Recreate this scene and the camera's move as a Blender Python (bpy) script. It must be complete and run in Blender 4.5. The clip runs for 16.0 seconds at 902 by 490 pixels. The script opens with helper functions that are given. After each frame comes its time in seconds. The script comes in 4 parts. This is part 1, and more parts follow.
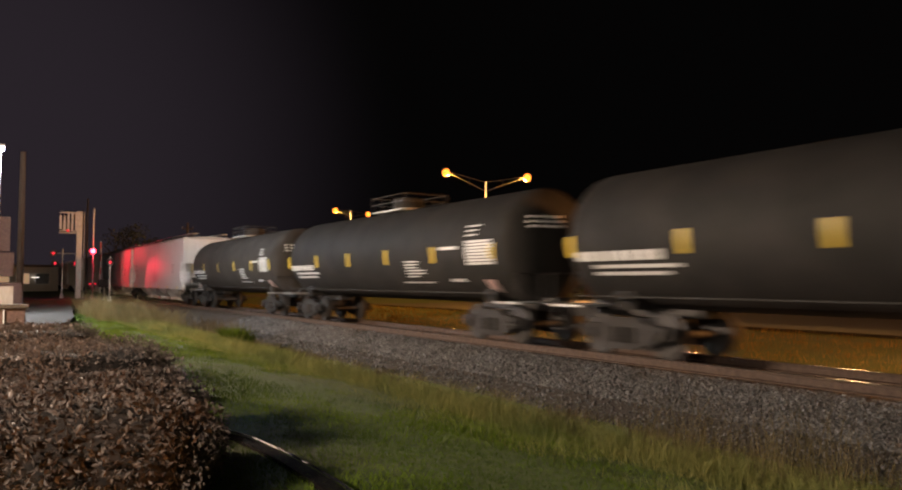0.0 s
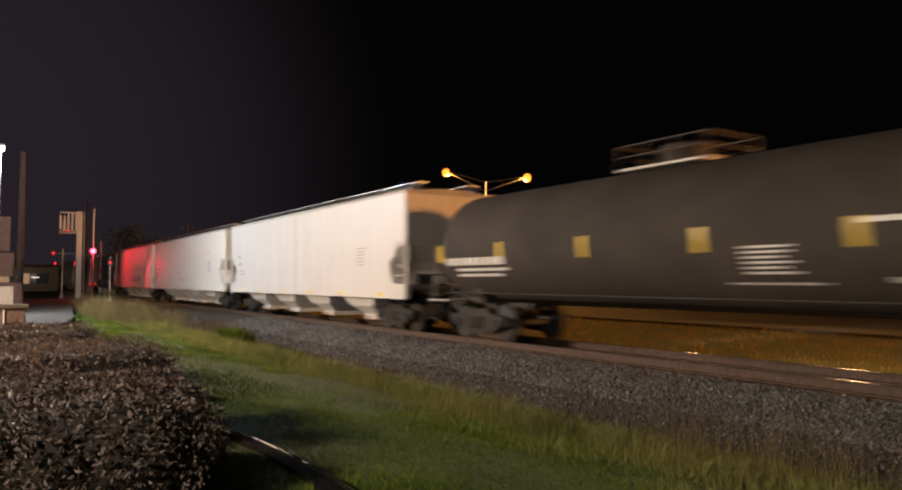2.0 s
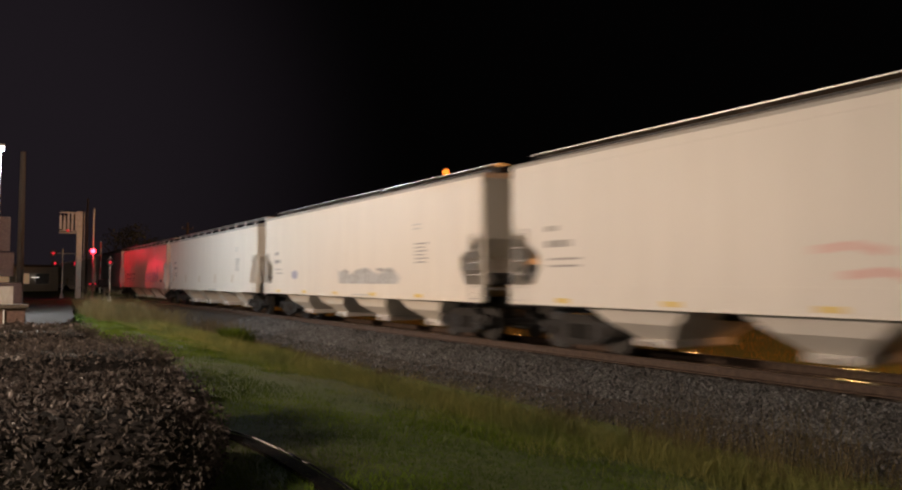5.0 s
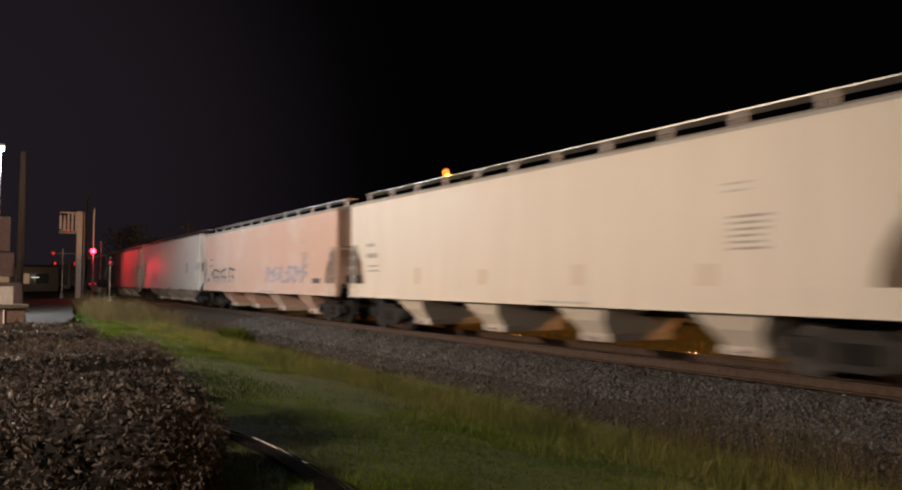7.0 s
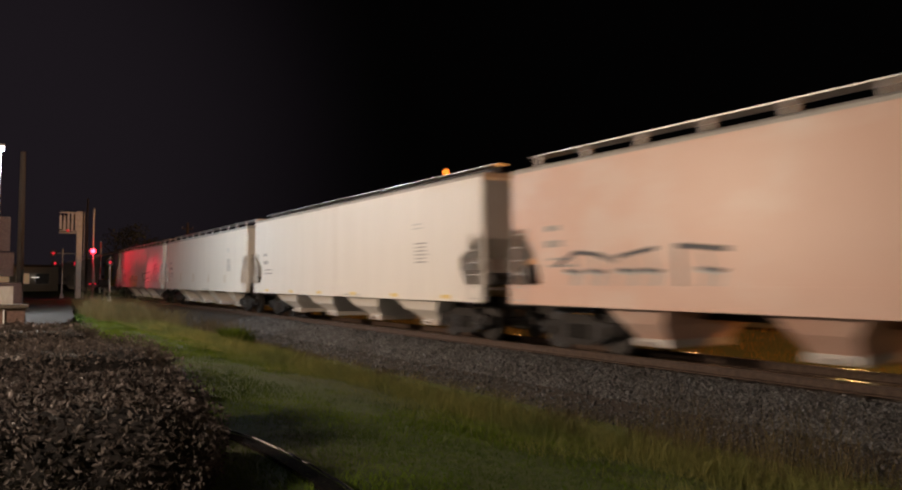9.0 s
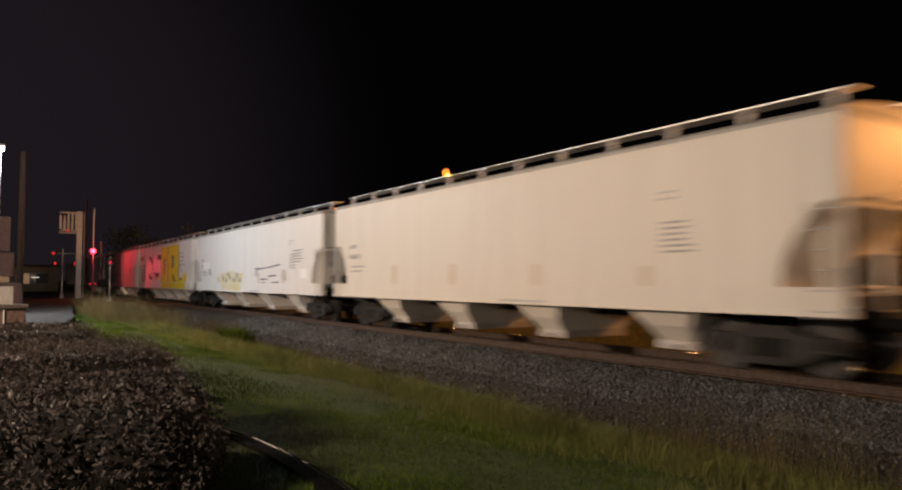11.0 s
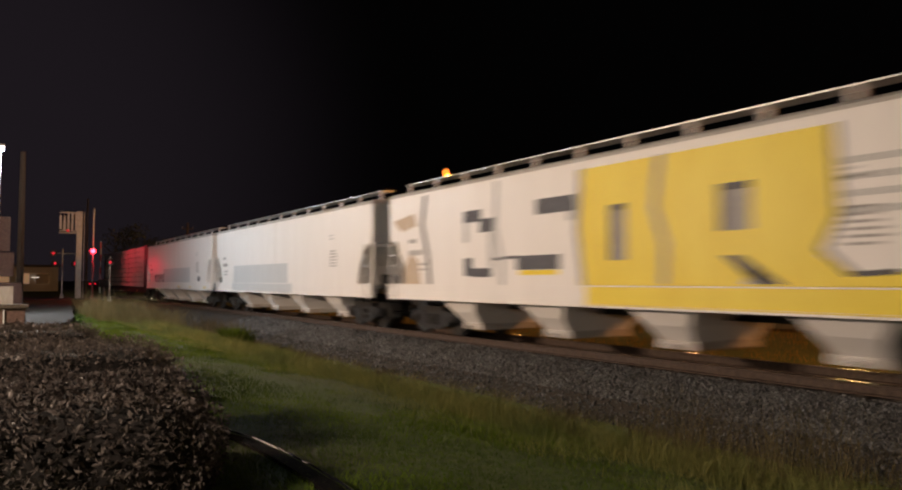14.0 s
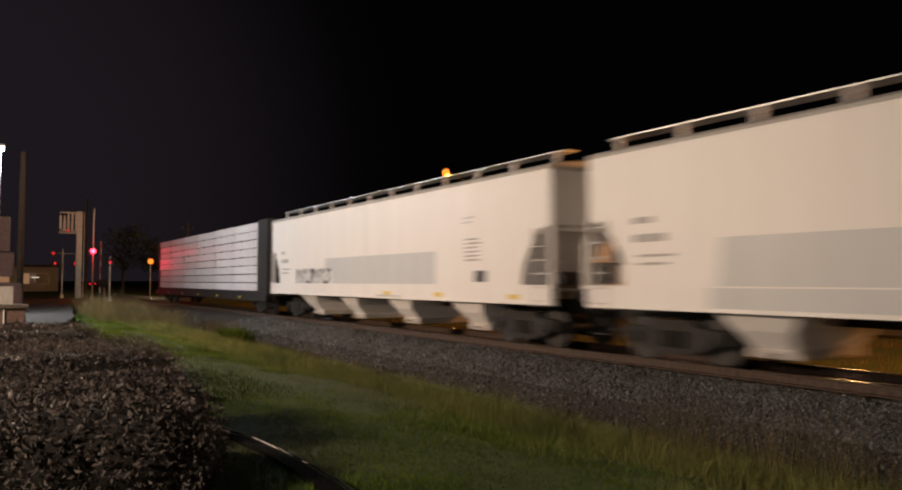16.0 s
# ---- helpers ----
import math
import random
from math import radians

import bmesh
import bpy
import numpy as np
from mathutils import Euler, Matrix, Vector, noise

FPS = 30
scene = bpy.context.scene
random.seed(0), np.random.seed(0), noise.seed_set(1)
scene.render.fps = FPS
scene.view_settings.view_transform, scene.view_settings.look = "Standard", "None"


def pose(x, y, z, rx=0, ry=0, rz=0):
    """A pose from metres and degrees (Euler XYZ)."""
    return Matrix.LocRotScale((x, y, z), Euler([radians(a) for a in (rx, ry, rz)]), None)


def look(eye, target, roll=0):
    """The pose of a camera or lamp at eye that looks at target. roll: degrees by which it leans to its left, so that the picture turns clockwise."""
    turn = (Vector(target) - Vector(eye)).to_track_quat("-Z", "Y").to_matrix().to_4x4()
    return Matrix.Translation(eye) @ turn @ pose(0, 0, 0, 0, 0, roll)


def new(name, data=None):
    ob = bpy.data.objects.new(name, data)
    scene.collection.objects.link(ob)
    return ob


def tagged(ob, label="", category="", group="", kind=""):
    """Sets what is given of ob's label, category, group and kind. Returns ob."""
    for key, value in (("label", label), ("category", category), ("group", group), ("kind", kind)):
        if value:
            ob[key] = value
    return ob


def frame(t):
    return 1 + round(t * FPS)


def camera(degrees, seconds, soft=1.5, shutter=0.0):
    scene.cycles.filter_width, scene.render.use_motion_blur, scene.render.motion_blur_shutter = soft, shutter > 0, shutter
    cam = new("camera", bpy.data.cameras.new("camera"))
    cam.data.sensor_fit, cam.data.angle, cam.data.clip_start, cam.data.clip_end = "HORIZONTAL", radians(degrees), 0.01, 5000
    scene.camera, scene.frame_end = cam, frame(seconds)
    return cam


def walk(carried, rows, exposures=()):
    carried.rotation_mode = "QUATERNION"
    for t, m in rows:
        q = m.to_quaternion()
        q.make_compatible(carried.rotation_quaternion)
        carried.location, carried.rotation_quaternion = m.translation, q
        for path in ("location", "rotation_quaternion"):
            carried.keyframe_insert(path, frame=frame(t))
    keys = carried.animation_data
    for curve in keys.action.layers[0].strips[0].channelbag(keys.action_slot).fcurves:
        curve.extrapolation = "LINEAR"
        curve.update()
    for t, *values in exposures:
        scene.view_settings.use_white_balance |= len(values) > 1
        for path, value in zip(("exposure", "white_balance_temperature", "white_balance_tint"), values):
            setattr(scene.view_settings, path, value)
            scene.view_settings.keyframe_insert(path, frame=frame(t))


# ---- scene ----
SECONDS = 16.0
cam = camera(63.4, SECONDS, soft=2.0, shutter=0.95)
EYE = (0.0, 0.0, 1.53)
CAM = look(EYE, (-8.416, 5.378, 2.019))
TURN = pose(0, 0, 0, 0, 0, 1.15)      # the roadside's bearing against the track
walk(cam, [(0.0, CAM), (SECONDS, CAM)],
     exposures=[(0.0, 0.56), (1.5, 0.48), (2.0, 0.36), (2.5, 0.12), (3.5, -0.15), (4.0, -0.30), (7.0, -0.24), (9.0, -0.38), (16.0, -0.34)])

SPEED = 14.07         # m/s, the train runs towards +x
TRACK_Y = 11.945      # centre line of the track; rail tops at z = 0

# ---------------------------------------------------------------- light
world = bpy.data.worlds.new("night_sky")
scene.world = world
world.use_nodes = True
nt = world.node_tree
bg = nt.nodes["Background"]
# flare haze painted into the sky, low along the line, fading smoothly all round
tc = nt.nodes.new("ShaderNodeTexCoord")
dot = nt.nodes.new("ShaderNodeVectorMath")
dot.operation = "DOT_PRODUCT"
dot.inputs[1].default_value = Vector((-1.0, -0.12, 0.10)).normalized()
nt.links.new(tc.outputs["Generated"], dot.inputs[0])
glow_range = nt.nodes.new("ShaderNodeMapRange")
glow_range.interpolation_type = "SMOOTHERSTEP"
glow_range.inputs["From Min"].default_value, glow_range.inputs["From Max"].default_value = 0.79, 1.03
nt.links.new(dot.outputs["Value"], glow_range.inputs["Value"])
ramp = nt.nodes.new("ShaderNodeValToRGB")
ramp.color_ramp.elements[0].color = (0.0009, 0.0008, 0.0008, 1)
ramp.color_ramp.elements[1].color = (0.0150, 0.0115, 0.0150, 1)
nt.links.new(glow_range.outputs["Result"], ramp.inputs["Fac"])
nt.links.new(ramp.outputs["Color"], bg.inputs[0])
bg.inputs[1].default_value = 1.0


def lamp(name, at, colour, watts, radius=0.12):
    data = bpy.data.lights.new(name, "POINT")
    data.color, data.energy, data.shadow_soft_size = colour, watts, radius
    ob = new(name, data)
    ob.location = TURN @ Vector(at)
    return ob


LED_AT = (-35.1, 1.09, 6.99)
SODIUM_AT = [(-46.43, 30.75, 9.84), (-43.16, 35.63, 9.44), (-77.9, 36.0, 9.72)]
RED_AT = (-68.1, 9.10, 4.07)
lamp("led_light", (LED_AT[0] + 0.2, LED_AT[1], LED_AT[2] - 0.15), (0.80, 0.90, 1.0), 6400, 0.15)
lamp("car_park_light", (-19.5, -7.0, 4.8), (1.0, 0.74, 0.55), 13600, 0.25)
# added fill with no lamp behind it, lifts the hedge front and near lawn
lamp("forecourt_light", (-2.2, -4.0, 3.2), (1.0, 0.83, 0.69), 1750, 0.3)
for i, p in enumerate(SODIUM_AT):
    lamp("sodium_light", (p[0], p[1], p[2] - 0.25), (1.0, 0.42, 0.08), 4200, 0.15)
for at, watts in (((-3.1, 18.1, 5.0), 2700), ((28.0, 32.0, 10.0), 27000)):
    lamp("road_sodium_light", at, (1.0, 0.40, 0.11), watts, 0.2)
for x in (-66.0, -44.0, -22.0):
    lamp("highway_sodium_light", (x, 84.0, 10.0), (1.0, 0.5, 0.16), 7000, 0.22)
lamp("red_signal_light", (RED_AT[0] + 0.3, RED_AT[1], RED_AT[2]), (1.0, 0.02, 0.05), 330, 0.18)
beam = bpy.data.lights.new("red_flasher_light", "SPOT")
beam.color, beam.energy, beam.spot_size, beam.spot_blend, beam.shadow_soft_size = (1.0, 0.02, 0.06), 420, radians(62), 0.8, 0.1
new("red_flasher_light", beam).matrix_basis = TURN @ look((-60.4, 9.30, 2.95), (-58.6, 10.38, 2.1))
lamp("headlamp_light", (-72.0, 14.6, 0.7), (1.0, 0.75, 0.5), 160, 0.10)


# ---------------------------------------------------------------- materials
def mat(name, c1, c2, scale=6.0, rough=0.7, metal=0.0, bump=0.15, stretch=(1, 1, 1), patch=None, patch_scale=0.8,
        patch_at=(0.55, 0.75), vary=0.0, spec=0.5):
    m = bpy.data.materials.new(name)
    m.use_nodes = True
    nt = m.node_tree
    b = nt.nodes["Principled BSDF"]
    b.inputs["Roughness"].default_value = rough
    b.inputs["Metallic"].default_value = metal
    b.inputs["Specular IOR Level"].default_value = spec
    tc = nt.nodes.new("ShaderNodeTexCoord")
    mp = nt.nodes.new("ShaderNodeMapping")
    mp.inputs["Scale"].default_value = stretch
    nt.links.new(tc.outputs["Object"], mp.inputs["Vector"])
    n = nt.nodes.new("ShaderNodeTexNoise")
    n.inputs["Scale"].default_value = scale
    n.inputs["Detail"].default_value = 6
    nt.links.new(mp.outputs["Vector"], n.inputs["Vector"])
    r = nt.nodes.new("ShaderNodeValToRGB")
    r.color_ramp.elements[0].position, r.color_ramp.elements[1].position = 0.3, 0.7
    r.color_ramp.elements[0].color, r.color_ramp.elements[1].color = (*c1, 1), (*c2, 1)
    nt.links.new(n.outputs["Fac"], r.inputs["Fac"])
    col = r.outputs["Color"]
    if patch:
        n2 = nt.nodes.new("ShaderNodeTexNoise")
        n2.inputs["Scale"].default_value = patch_scale
        n2.inputs["Detail"].default_value = 8
        n2.inputs["Roughness"].default_value = 0.65
        nt.links.new(mp.outputs["Vector"], n2.inputs["Vector"])
        mr = nt.nodes.new("ShaderNodeMapRange")
        mr.inputs["From Min"].default_value, mr.inputs["From Max"].default_value = patch_at
        nt.links.new(n2.outputs["Fac"], mr.inputs["Value"])
        mx = nt.nodes.new("ShaderNodeMix")
        mx.data_type = "RGBA"
        nt.links.new(mr.outputs["Result"], mx.inputs[0])
        nt.links.new(col, mx.inputs[6])
        mx.inputs[7].default_value = (*patch, 1)
        col = mx.outputs[2]
    if vary:
        oi = nt.nodes.new("ShaderNodeObjectInfo")
        ge = nt.nodes.new("ShaderNodeNewGeometry")
        ad = nt.nodes.new("ShaderNodeMath")
        nt.links.new(oi.outputs["Random"], ad.inputs[0])
        nt.links.new(ge.outputs["Random Per Island"], ad.inputs[1])
        mr2 = nt.nodes.new("ShaderNodeMapRange")
        mr2.inputs["From Max"].default_value = 2.0
        mr2.inputs["To Min"].default_value, mr2.inputs["To Max"].default_value = 1 - vary, 1 + vary
        nt.links.new(ad.outputs[0], mr2.inputs["Value"])
        hs = nt.nodes.new("ShaderNodeHueSaturation")
        nt.links.new(mr2.outputs["Result"], hs.inputs["Value"])
        nt.links.new(col, hs.inputs["Color"])
        col = hs.outputs["Color"]
    nt.links.new(col, b.inputs["Base Color"])
    if bump:
        bp = nt.nodes.new("ShaderNodeBump")
        bp.inputs["Strength"].default_value = bump
        bp.inputs["Distance"].default_value = 0.02
        nt.links.new(n.outputs["Fac"], bp.inputs["Height"])
        nt.links.new(bp.outputs["Normal"], b.inputs["Normal"])
    return m


def glow(name, colour, strength):
    m = bpy.data.materials.new(name)
    m.use_nodes = True
    b = m.node_tree.nodes["Principled BSDF"]
    b.inputs["Base Color"].default_value = (*colour, 1)
    b.inputs["Emission Color"].default_value = (*colour, 1)
    b.inputs["Emission Strength"].default_value = strength
    return m


STREAK = (3.0, 3.0, 0.25)
M_WHITE = mat("hopper_white_paint", (0.66, 0.63, 0.58), (0.71, 0.68, 0.63), 1.2, 0.50, 0, 0.01, STREAK, (0.50, 0.44, 0.37), 0.7, (0.58, 1.05))
M_WHITE2 = mat("hopper_cream_paint", (0.66, 0.61, 0.54), (0.72, 0.67, 0.59), 1.0, 0.52, 0, 0.01, STREAK, (0.50, 0.40, 0.30), 0.8, (0.60, 1.0))
M_BRIGHT = mat("hopper_fresh_white_paint", (0.74, 0.71, 0.68), (0.79, 0.76, 0.73), 1.2, 0.5, 0, 0.01, STREAK, (0.58, 0.52, 0.45), 0.7, (0.58, 1.05))
M_GREY = mat("hopper_grey_paint", (0.50, 0.48, 0.46), (0.56, 0.54, 0.52), 1.2, 0.5, 0, 0.02, STREAK, (0.34, 0.30, 0.26), 0.7, (0.58, 0.85))
M_SALMON = mat("hopper_faded_pink_paint", (0.62, 0.40, 0.31), (0.66, 0.46, 0.37), 0.8, 0.42, 0, 0.01, (0.4, 0.4, 0.5), (0.68, 0.60, 0.54), 0.9, (0.48, 0.75))
M_ROOF = mat("hopper_roof_paint", (0.34, 0.33, 0.31), (0.46, 0.44, 0.41), 2.0, 0.6, 0, 0.05, (1, 1, 1), (0.22, 0.18, 0.14), 1.0, (0.5, 0.8))
M_BAY = mat("hopper_bay_paint", (0.42, 0.40, 0.37), (0.56, 0.53, 0.49), 2.0, 0.6, 0, 0.05, (1, 1, 1), (0.28, 0.16, 0.10), 1.2, (0.5, 0.8))
M_GRATE = mat("galvanised_grating", (0.40, 0.40, 0.40), (0.55, 0.55, 0.54), 20, 0.45, 0.7, 0.05)
M_TANK = mat("tank_black_paint", (0.013, 0.012, 0.011), (0.023, 0.021, 0.019), 1.2, 0.72, 0, 0.02, (1, 1, 1), (0.036, 0.032, 0.028), 0.5, (0.5, 0.8), spec=0.2)
M_TANK_FADED = mat("tank_faded_brown_paint", (0.026, 0.022, 0.019), (0.042, 0.036, 0.031), 1.0, 0.8, 0, 0.02, (1, 1, 1), (0.058, 0.049, 0.041), 0.4, (0.45, 0.8), spec=0.25)
M_STEEL = mat("grimy_cast_steel", (0.011, 0.010, 0.009), (0.030, 0.026, 0.023), 9, 0.75, 0.2, 0.2)
M_IRON = mat("dark_iron", (0.020, 0.019, 0.018), (0.045, 0.042, 0.040), 12, 0.6, 0.3, 0.1)
M_TREAD = mat("polished_tread", (0.40, 0.38, 0.36), (0.55, 0.53, 0.50), 14, 0.25, 1.0, 0.02)
M_MARKING = mat("white_stencil", (0.62, 0.62, 0.60), (0.75, 0.75, 0.73), 8, 0.6, 0, 0.0)
M_PANEL = mat("clean_white_panel", (0.86, 0.85, 0.84), (0.90, 0.89, 0.88), 6, 0.4, 0, 0.0)
M_DARKMARK = mat("dark_stencil", (0.05, 0.05, 0.06), (0.09, 0.09, 0.10), 8, 0.6, 0, 0.0)
M_FADED = mat("faded_stencil", (0.26, 0.25, 0.24), (0.36, 0.34, 0.32), 8, 0.6, 0, 0.0)
M_PALE = mat("pale_yellow_spray", (0.66, 0.56, 0.24), (0.72, 0.64, 0.38), 3, 0.6, 0, 0.0, (1, 1, 1), (0.70, 0.66, 0.58), 1.6, (0.45, 0.65))
M_BUFF = mat("buffed_grey_paint", (0.50, 0.51, 0.51), (0.56, 0.57, 0.57), 1.5, 0.5, 0, 0.01, STREAK)
M_BLUEMARK = mat("blue_spray", (0.30, 0.30, 0.40), (0.38, 0.37, 0.46), 5, 0.6, 0, 0.0)
M_YELLOW = mat("yellow_reflector", (0.62, 0.44, 0.03), (0.72, 0.52, 0.05), 10, 0.4, 0, 0.0)
M_SPRAY = mat("yellow_spray_paint", (0.76, 0.57, 0.012), (0.82, 0.65, 0.03), 2.0, 0.5, 0, 0.0, (2, 2, 0.5), (0.66, 0.48, 0.06), 0.8, (0.6, 0.9))
M_REDMARK = mat("red_spray", (0.55, 0.10, 0.10), (0.65, 0.20, 0.18), 4, 0.6, 0, 0.0)
M_RUST = mat("rust_stain", (0.40, 0.30, 0.20), (0.55, 0.45, 0.33), 3, 0.7, 0, 0.02, (2, 2, 0.6), (0.5, 0.42, 0.34), 1.0, (0.45, 0.7))
M_PINK = mat("faded_pink_spray", (0.68, 0.44, 0.41), (0.70, 0.55, 0.51), 3, 0.6, 0, 0.0)
M_STAIN = mat("brown_stain", (0.55, 0.45, 0.33), (0.62, 0.54, 0.44), 3, 0.6, 0, 0.0, (2, 2, 0.6))
M_GREYPATCH = mat("buff_patch_paint", (0.40, 0.40, 0.39), (0.47, 0.47, 0.46), 1.5, 0.5, 0, 0.01, STREAK)
M_WRAP = mat("white_lumber_wrap", (0.62, 0.58, 0.57), (0.74, 0.70, 0.69), 3, 0.35, 0, 0.25, (1, 1, 1), (0.45, 0.41, 0.41), 0.9, (0.5, 0.8), vary=0.12)
M_RAIL = mat("rusty_rail_web", (0.052, 0.033, 0.023), (0.09, 0.059, 0.042), 9, 0.8, 0.2, 0.2)
M_RAILTOP = mat("polished_rail_head", (0.45, 0.43, 0.41), (0.6, 0.58, 0.55), 6, 0.20, 1.0, 0.01)
M_TIE = mat("creosoted_tie", (0.035, 0.027, 0.020), (0.075, 0.058, 0.044), 8, 0.9, 0, 0.4, (0.6, 4, 4), vary=0.3)
M_STONE = mat("ballast_stone", (0.018, 0.018, 0.018), (0.155, 0.155, 0.155), 30, 0.7, 0, 0.2, (1, 1, 1), (0.03, 0.026, 0.022), 1.1, (0.45, 0.8), vary=0.95)
M_DUST = mat("dusty_brown_stone", (0.035, 0.025, 0.018), (0.075, 0.055, 0.04), 25, 0.95, 0, 0.3, vary=0.5)
M_BED = mat("ballast_bed", (0.022, 0.018, 0.014), (0.06, 0.05, 0.042), 22, 0.95, 0, 0.8)
M_BARK = mat("weathered_wood_pole", (0.05, 0.038, 0.030), (0.10, 0.08, 0.065), 6, 0.9, 0, 0.4, (5, 5, 0.4))
M_GALV = mat("galvanised_steel", (0.34, 0.34, 0.34), (0.50, 0.50, 0.49), 7, 0.45, 0.6, 0.05)
M_POLEWHITE = mat("white_pole_paint", (0.45, 0.46, 0.48), (0.55, 0.56, 0.57), 6, 0.4, 0, 0.02)
M_LEAF = mat("hedge_leaf", (0.056, 0.041, 0.034), (0.200, 0.158, 0.132), 9, 0.62, 0, 0.05, vary=0.85, spec=0.22)
M_HEDGE_DARK = mat("hedge_core", (0.012, 0.009, 0.007), (0.028, 0.02, 0.015), 14, 0.95, 0, 0.6)
M_BLADE = mat("lawn_blade", (0.078, 0.122, 0.010), (0.12, 0.168, 0.018), 3, 0.85, 0, 0.0, (1, 1, 1), (0.045, 0.075, 0.006), 0.45, (0.42, 0.62), vary=0.4, spec=0.1)
M_TALL = mat("dry_grass_blade", (0.105, 0.12, 0.022), (0.21, 0.19, 0.05), 3, 0.85, 0, 0.0, (1, 1, 1), (0.07, 0.10, 0.02), 0.6, (0.45, 0.65), vary=0.4)
M_BRUSH = mat("wispy_brush", (0.09, 0.075, 0.032), (0.16, 0.125, 0.06), 2, 0.9, 0, 0.0, vary=0.45, spec=0.1)
M_STRAW = mat("straw_grass_blade", (0.26, 0.17, 0.05), (0.42, 0.28, 0.09), 1.5, 0.85, 0, 0.0, (1, 1, 1), (0.16, 0.13, 0.04), 0.3, (0.45, 0.7), vary=0.4, spec=0.1)
M_WEED = mat("weed_blade", (0.04, 0.030, 0.015), (0.08, 0.06, 0.03), 3, 0.7, 0, 0.0, vary=0.4)
M_MULCH = mat("dark_mulch", (0.006, 0.005, 0.004), (0.016, 0.012, 0.010), 30, 1.0, 0, 0.8, spec=0.05)
M_PLASTIC = mat("black_edging", (0.012, 0.012, 0.013), (0.02, 0.02, 0.022), 8, 0.25, 0, 0.02)
M_ASPHALT = mat("asphalt", (0.035, 0.033, 0.031), (0.06, 0.057, 0.054), 30, 0.85, 0, 0.3)
M_CONCRETE = mat("worn_concrete", (0.20, 0.19, 0.17), (0.30, 0.28, 0.25), 3, 0.8, 0, 0.1, (1, 1, 1), (0.12, 0.11, 0.10), 0.6, (0.5, 0.8))
M_BRICK = mat("brown_masonry", (0.055, 0.030, 0.025), (0.10, 0.056, 0.044), 12, 0.85, 0, 0.3)
M_BEIGE = mat("beige_siding", (0.34, 0.29, 0.23), (0.42, 0.37, 0.30), 5, 0.7, 0, 0.05)
M_CANOPY = mat("tree_leaf", (0.035, 0.045, 0.015), (0.08, 0.08, 0.03), 5, 0.6, 0, 0.0, vary=0.5)
M_LED = glow("led_glow", (0.85, 0.93, 1.0), 60)
M_SODIUM = glow("sodium_glow", (1.0, 0.23, 0.025), 2.2)
M_RED = glow("red_lens_glow", (1.0, 0.035, 0.06), 16)
M_REDSOFT = glow("red_lens_soft", (1.0, 0.02, 0.05), 1.0)
M_WINDOW = glow("lit_window", (1.0, 0.62, 0.35), 0.22)
M_SHOPGLOW = glow("shop_window_glow", (1.0, 0.52, 0.36), 1.1)
M_VIOLET = glow("violet_lamp_glow", (0.85, 0.6, 1.0), 3)
M_WHITEGLOW = glow("white_lamp_glow", (1.0, 0.9, 0.8), 1.6)

# the ground material: lawn earth near the track side, rougher far away
M_GROUND = mat("grass_ground", (0.035, 0.060, 0.006), (0.070, 0.10, 0.012), 7, 0.95, 0, 0.6, (1, 1, 1), (0.06, 0.06, 0.018), 0.25, (0.5, 0.75))


# ---------------------------------------------------------------- mesh helpers
def mesh_ob(name, bm, material, smooth=False):
    me = bpy.data.meshes.new(name)
    bm.normal_update()
    bm.to_mesh(me)
    bm.free()
    me.materials.append(material)
    if smooth:
        for p in me.polygons:
            p.use_smooth = True
    return new(name, me)


def part(name, bm, material, parent, label="", smooth=False):
    ob = mesh_ob(name, bm, material, smooth)
    ob.parent = parent
    if label:
        tagged(ob, label)
    return ob


def shared(name, ob, parent, at=(0, 0, 0), rz=0, material=None):
    """Another object on the same mesh."""
    c = new(name, ob.data)
    c.parent = parent
    c.matrix_basis = pose(*at, 0, 0, rz)
    return c


def box(bm, x0, x1, y0, y1, z0, z1, bevel=0.0):
    r = bmesh.ops.create_cube(bm, size=1)
    vs = r["verts"]
    bmesh.ops.scale(bm, vec=(x1 - x0, y1 - y0, z1 - z0), verts=vs)
    bmesh.ops.translate(bm, vec=((x0 + x1) / 2, (y0 + y1) / 2, (z0 + z1) / 2), verts=vs)
    if bevel:
        es = list({e for v in vs for e in v.link_edges})
        bmesh.ops.bevel(bm, geom=es, offset=bevel, segments=2, affect="EDGES", profile=0.5)
    return bm


def rod(bm, a, b, r, seg=8, r2=None):
    a, b = Vector(a), Vector(b)
    d = b - a
    res = bmesh.ops.create_cone(bm, cap_ends=True, segments=seg, radius1=r, radius2=r if r2 is None else r2, depth=d.length)
    m = Matrix.Translation((a + b) / 2) @ d.to_track_quat("Z", "Y").to_matrix().to_4x4()
    bmesh.ops.transform(bm, matrix=m, verts=res["verts"])
    return bm


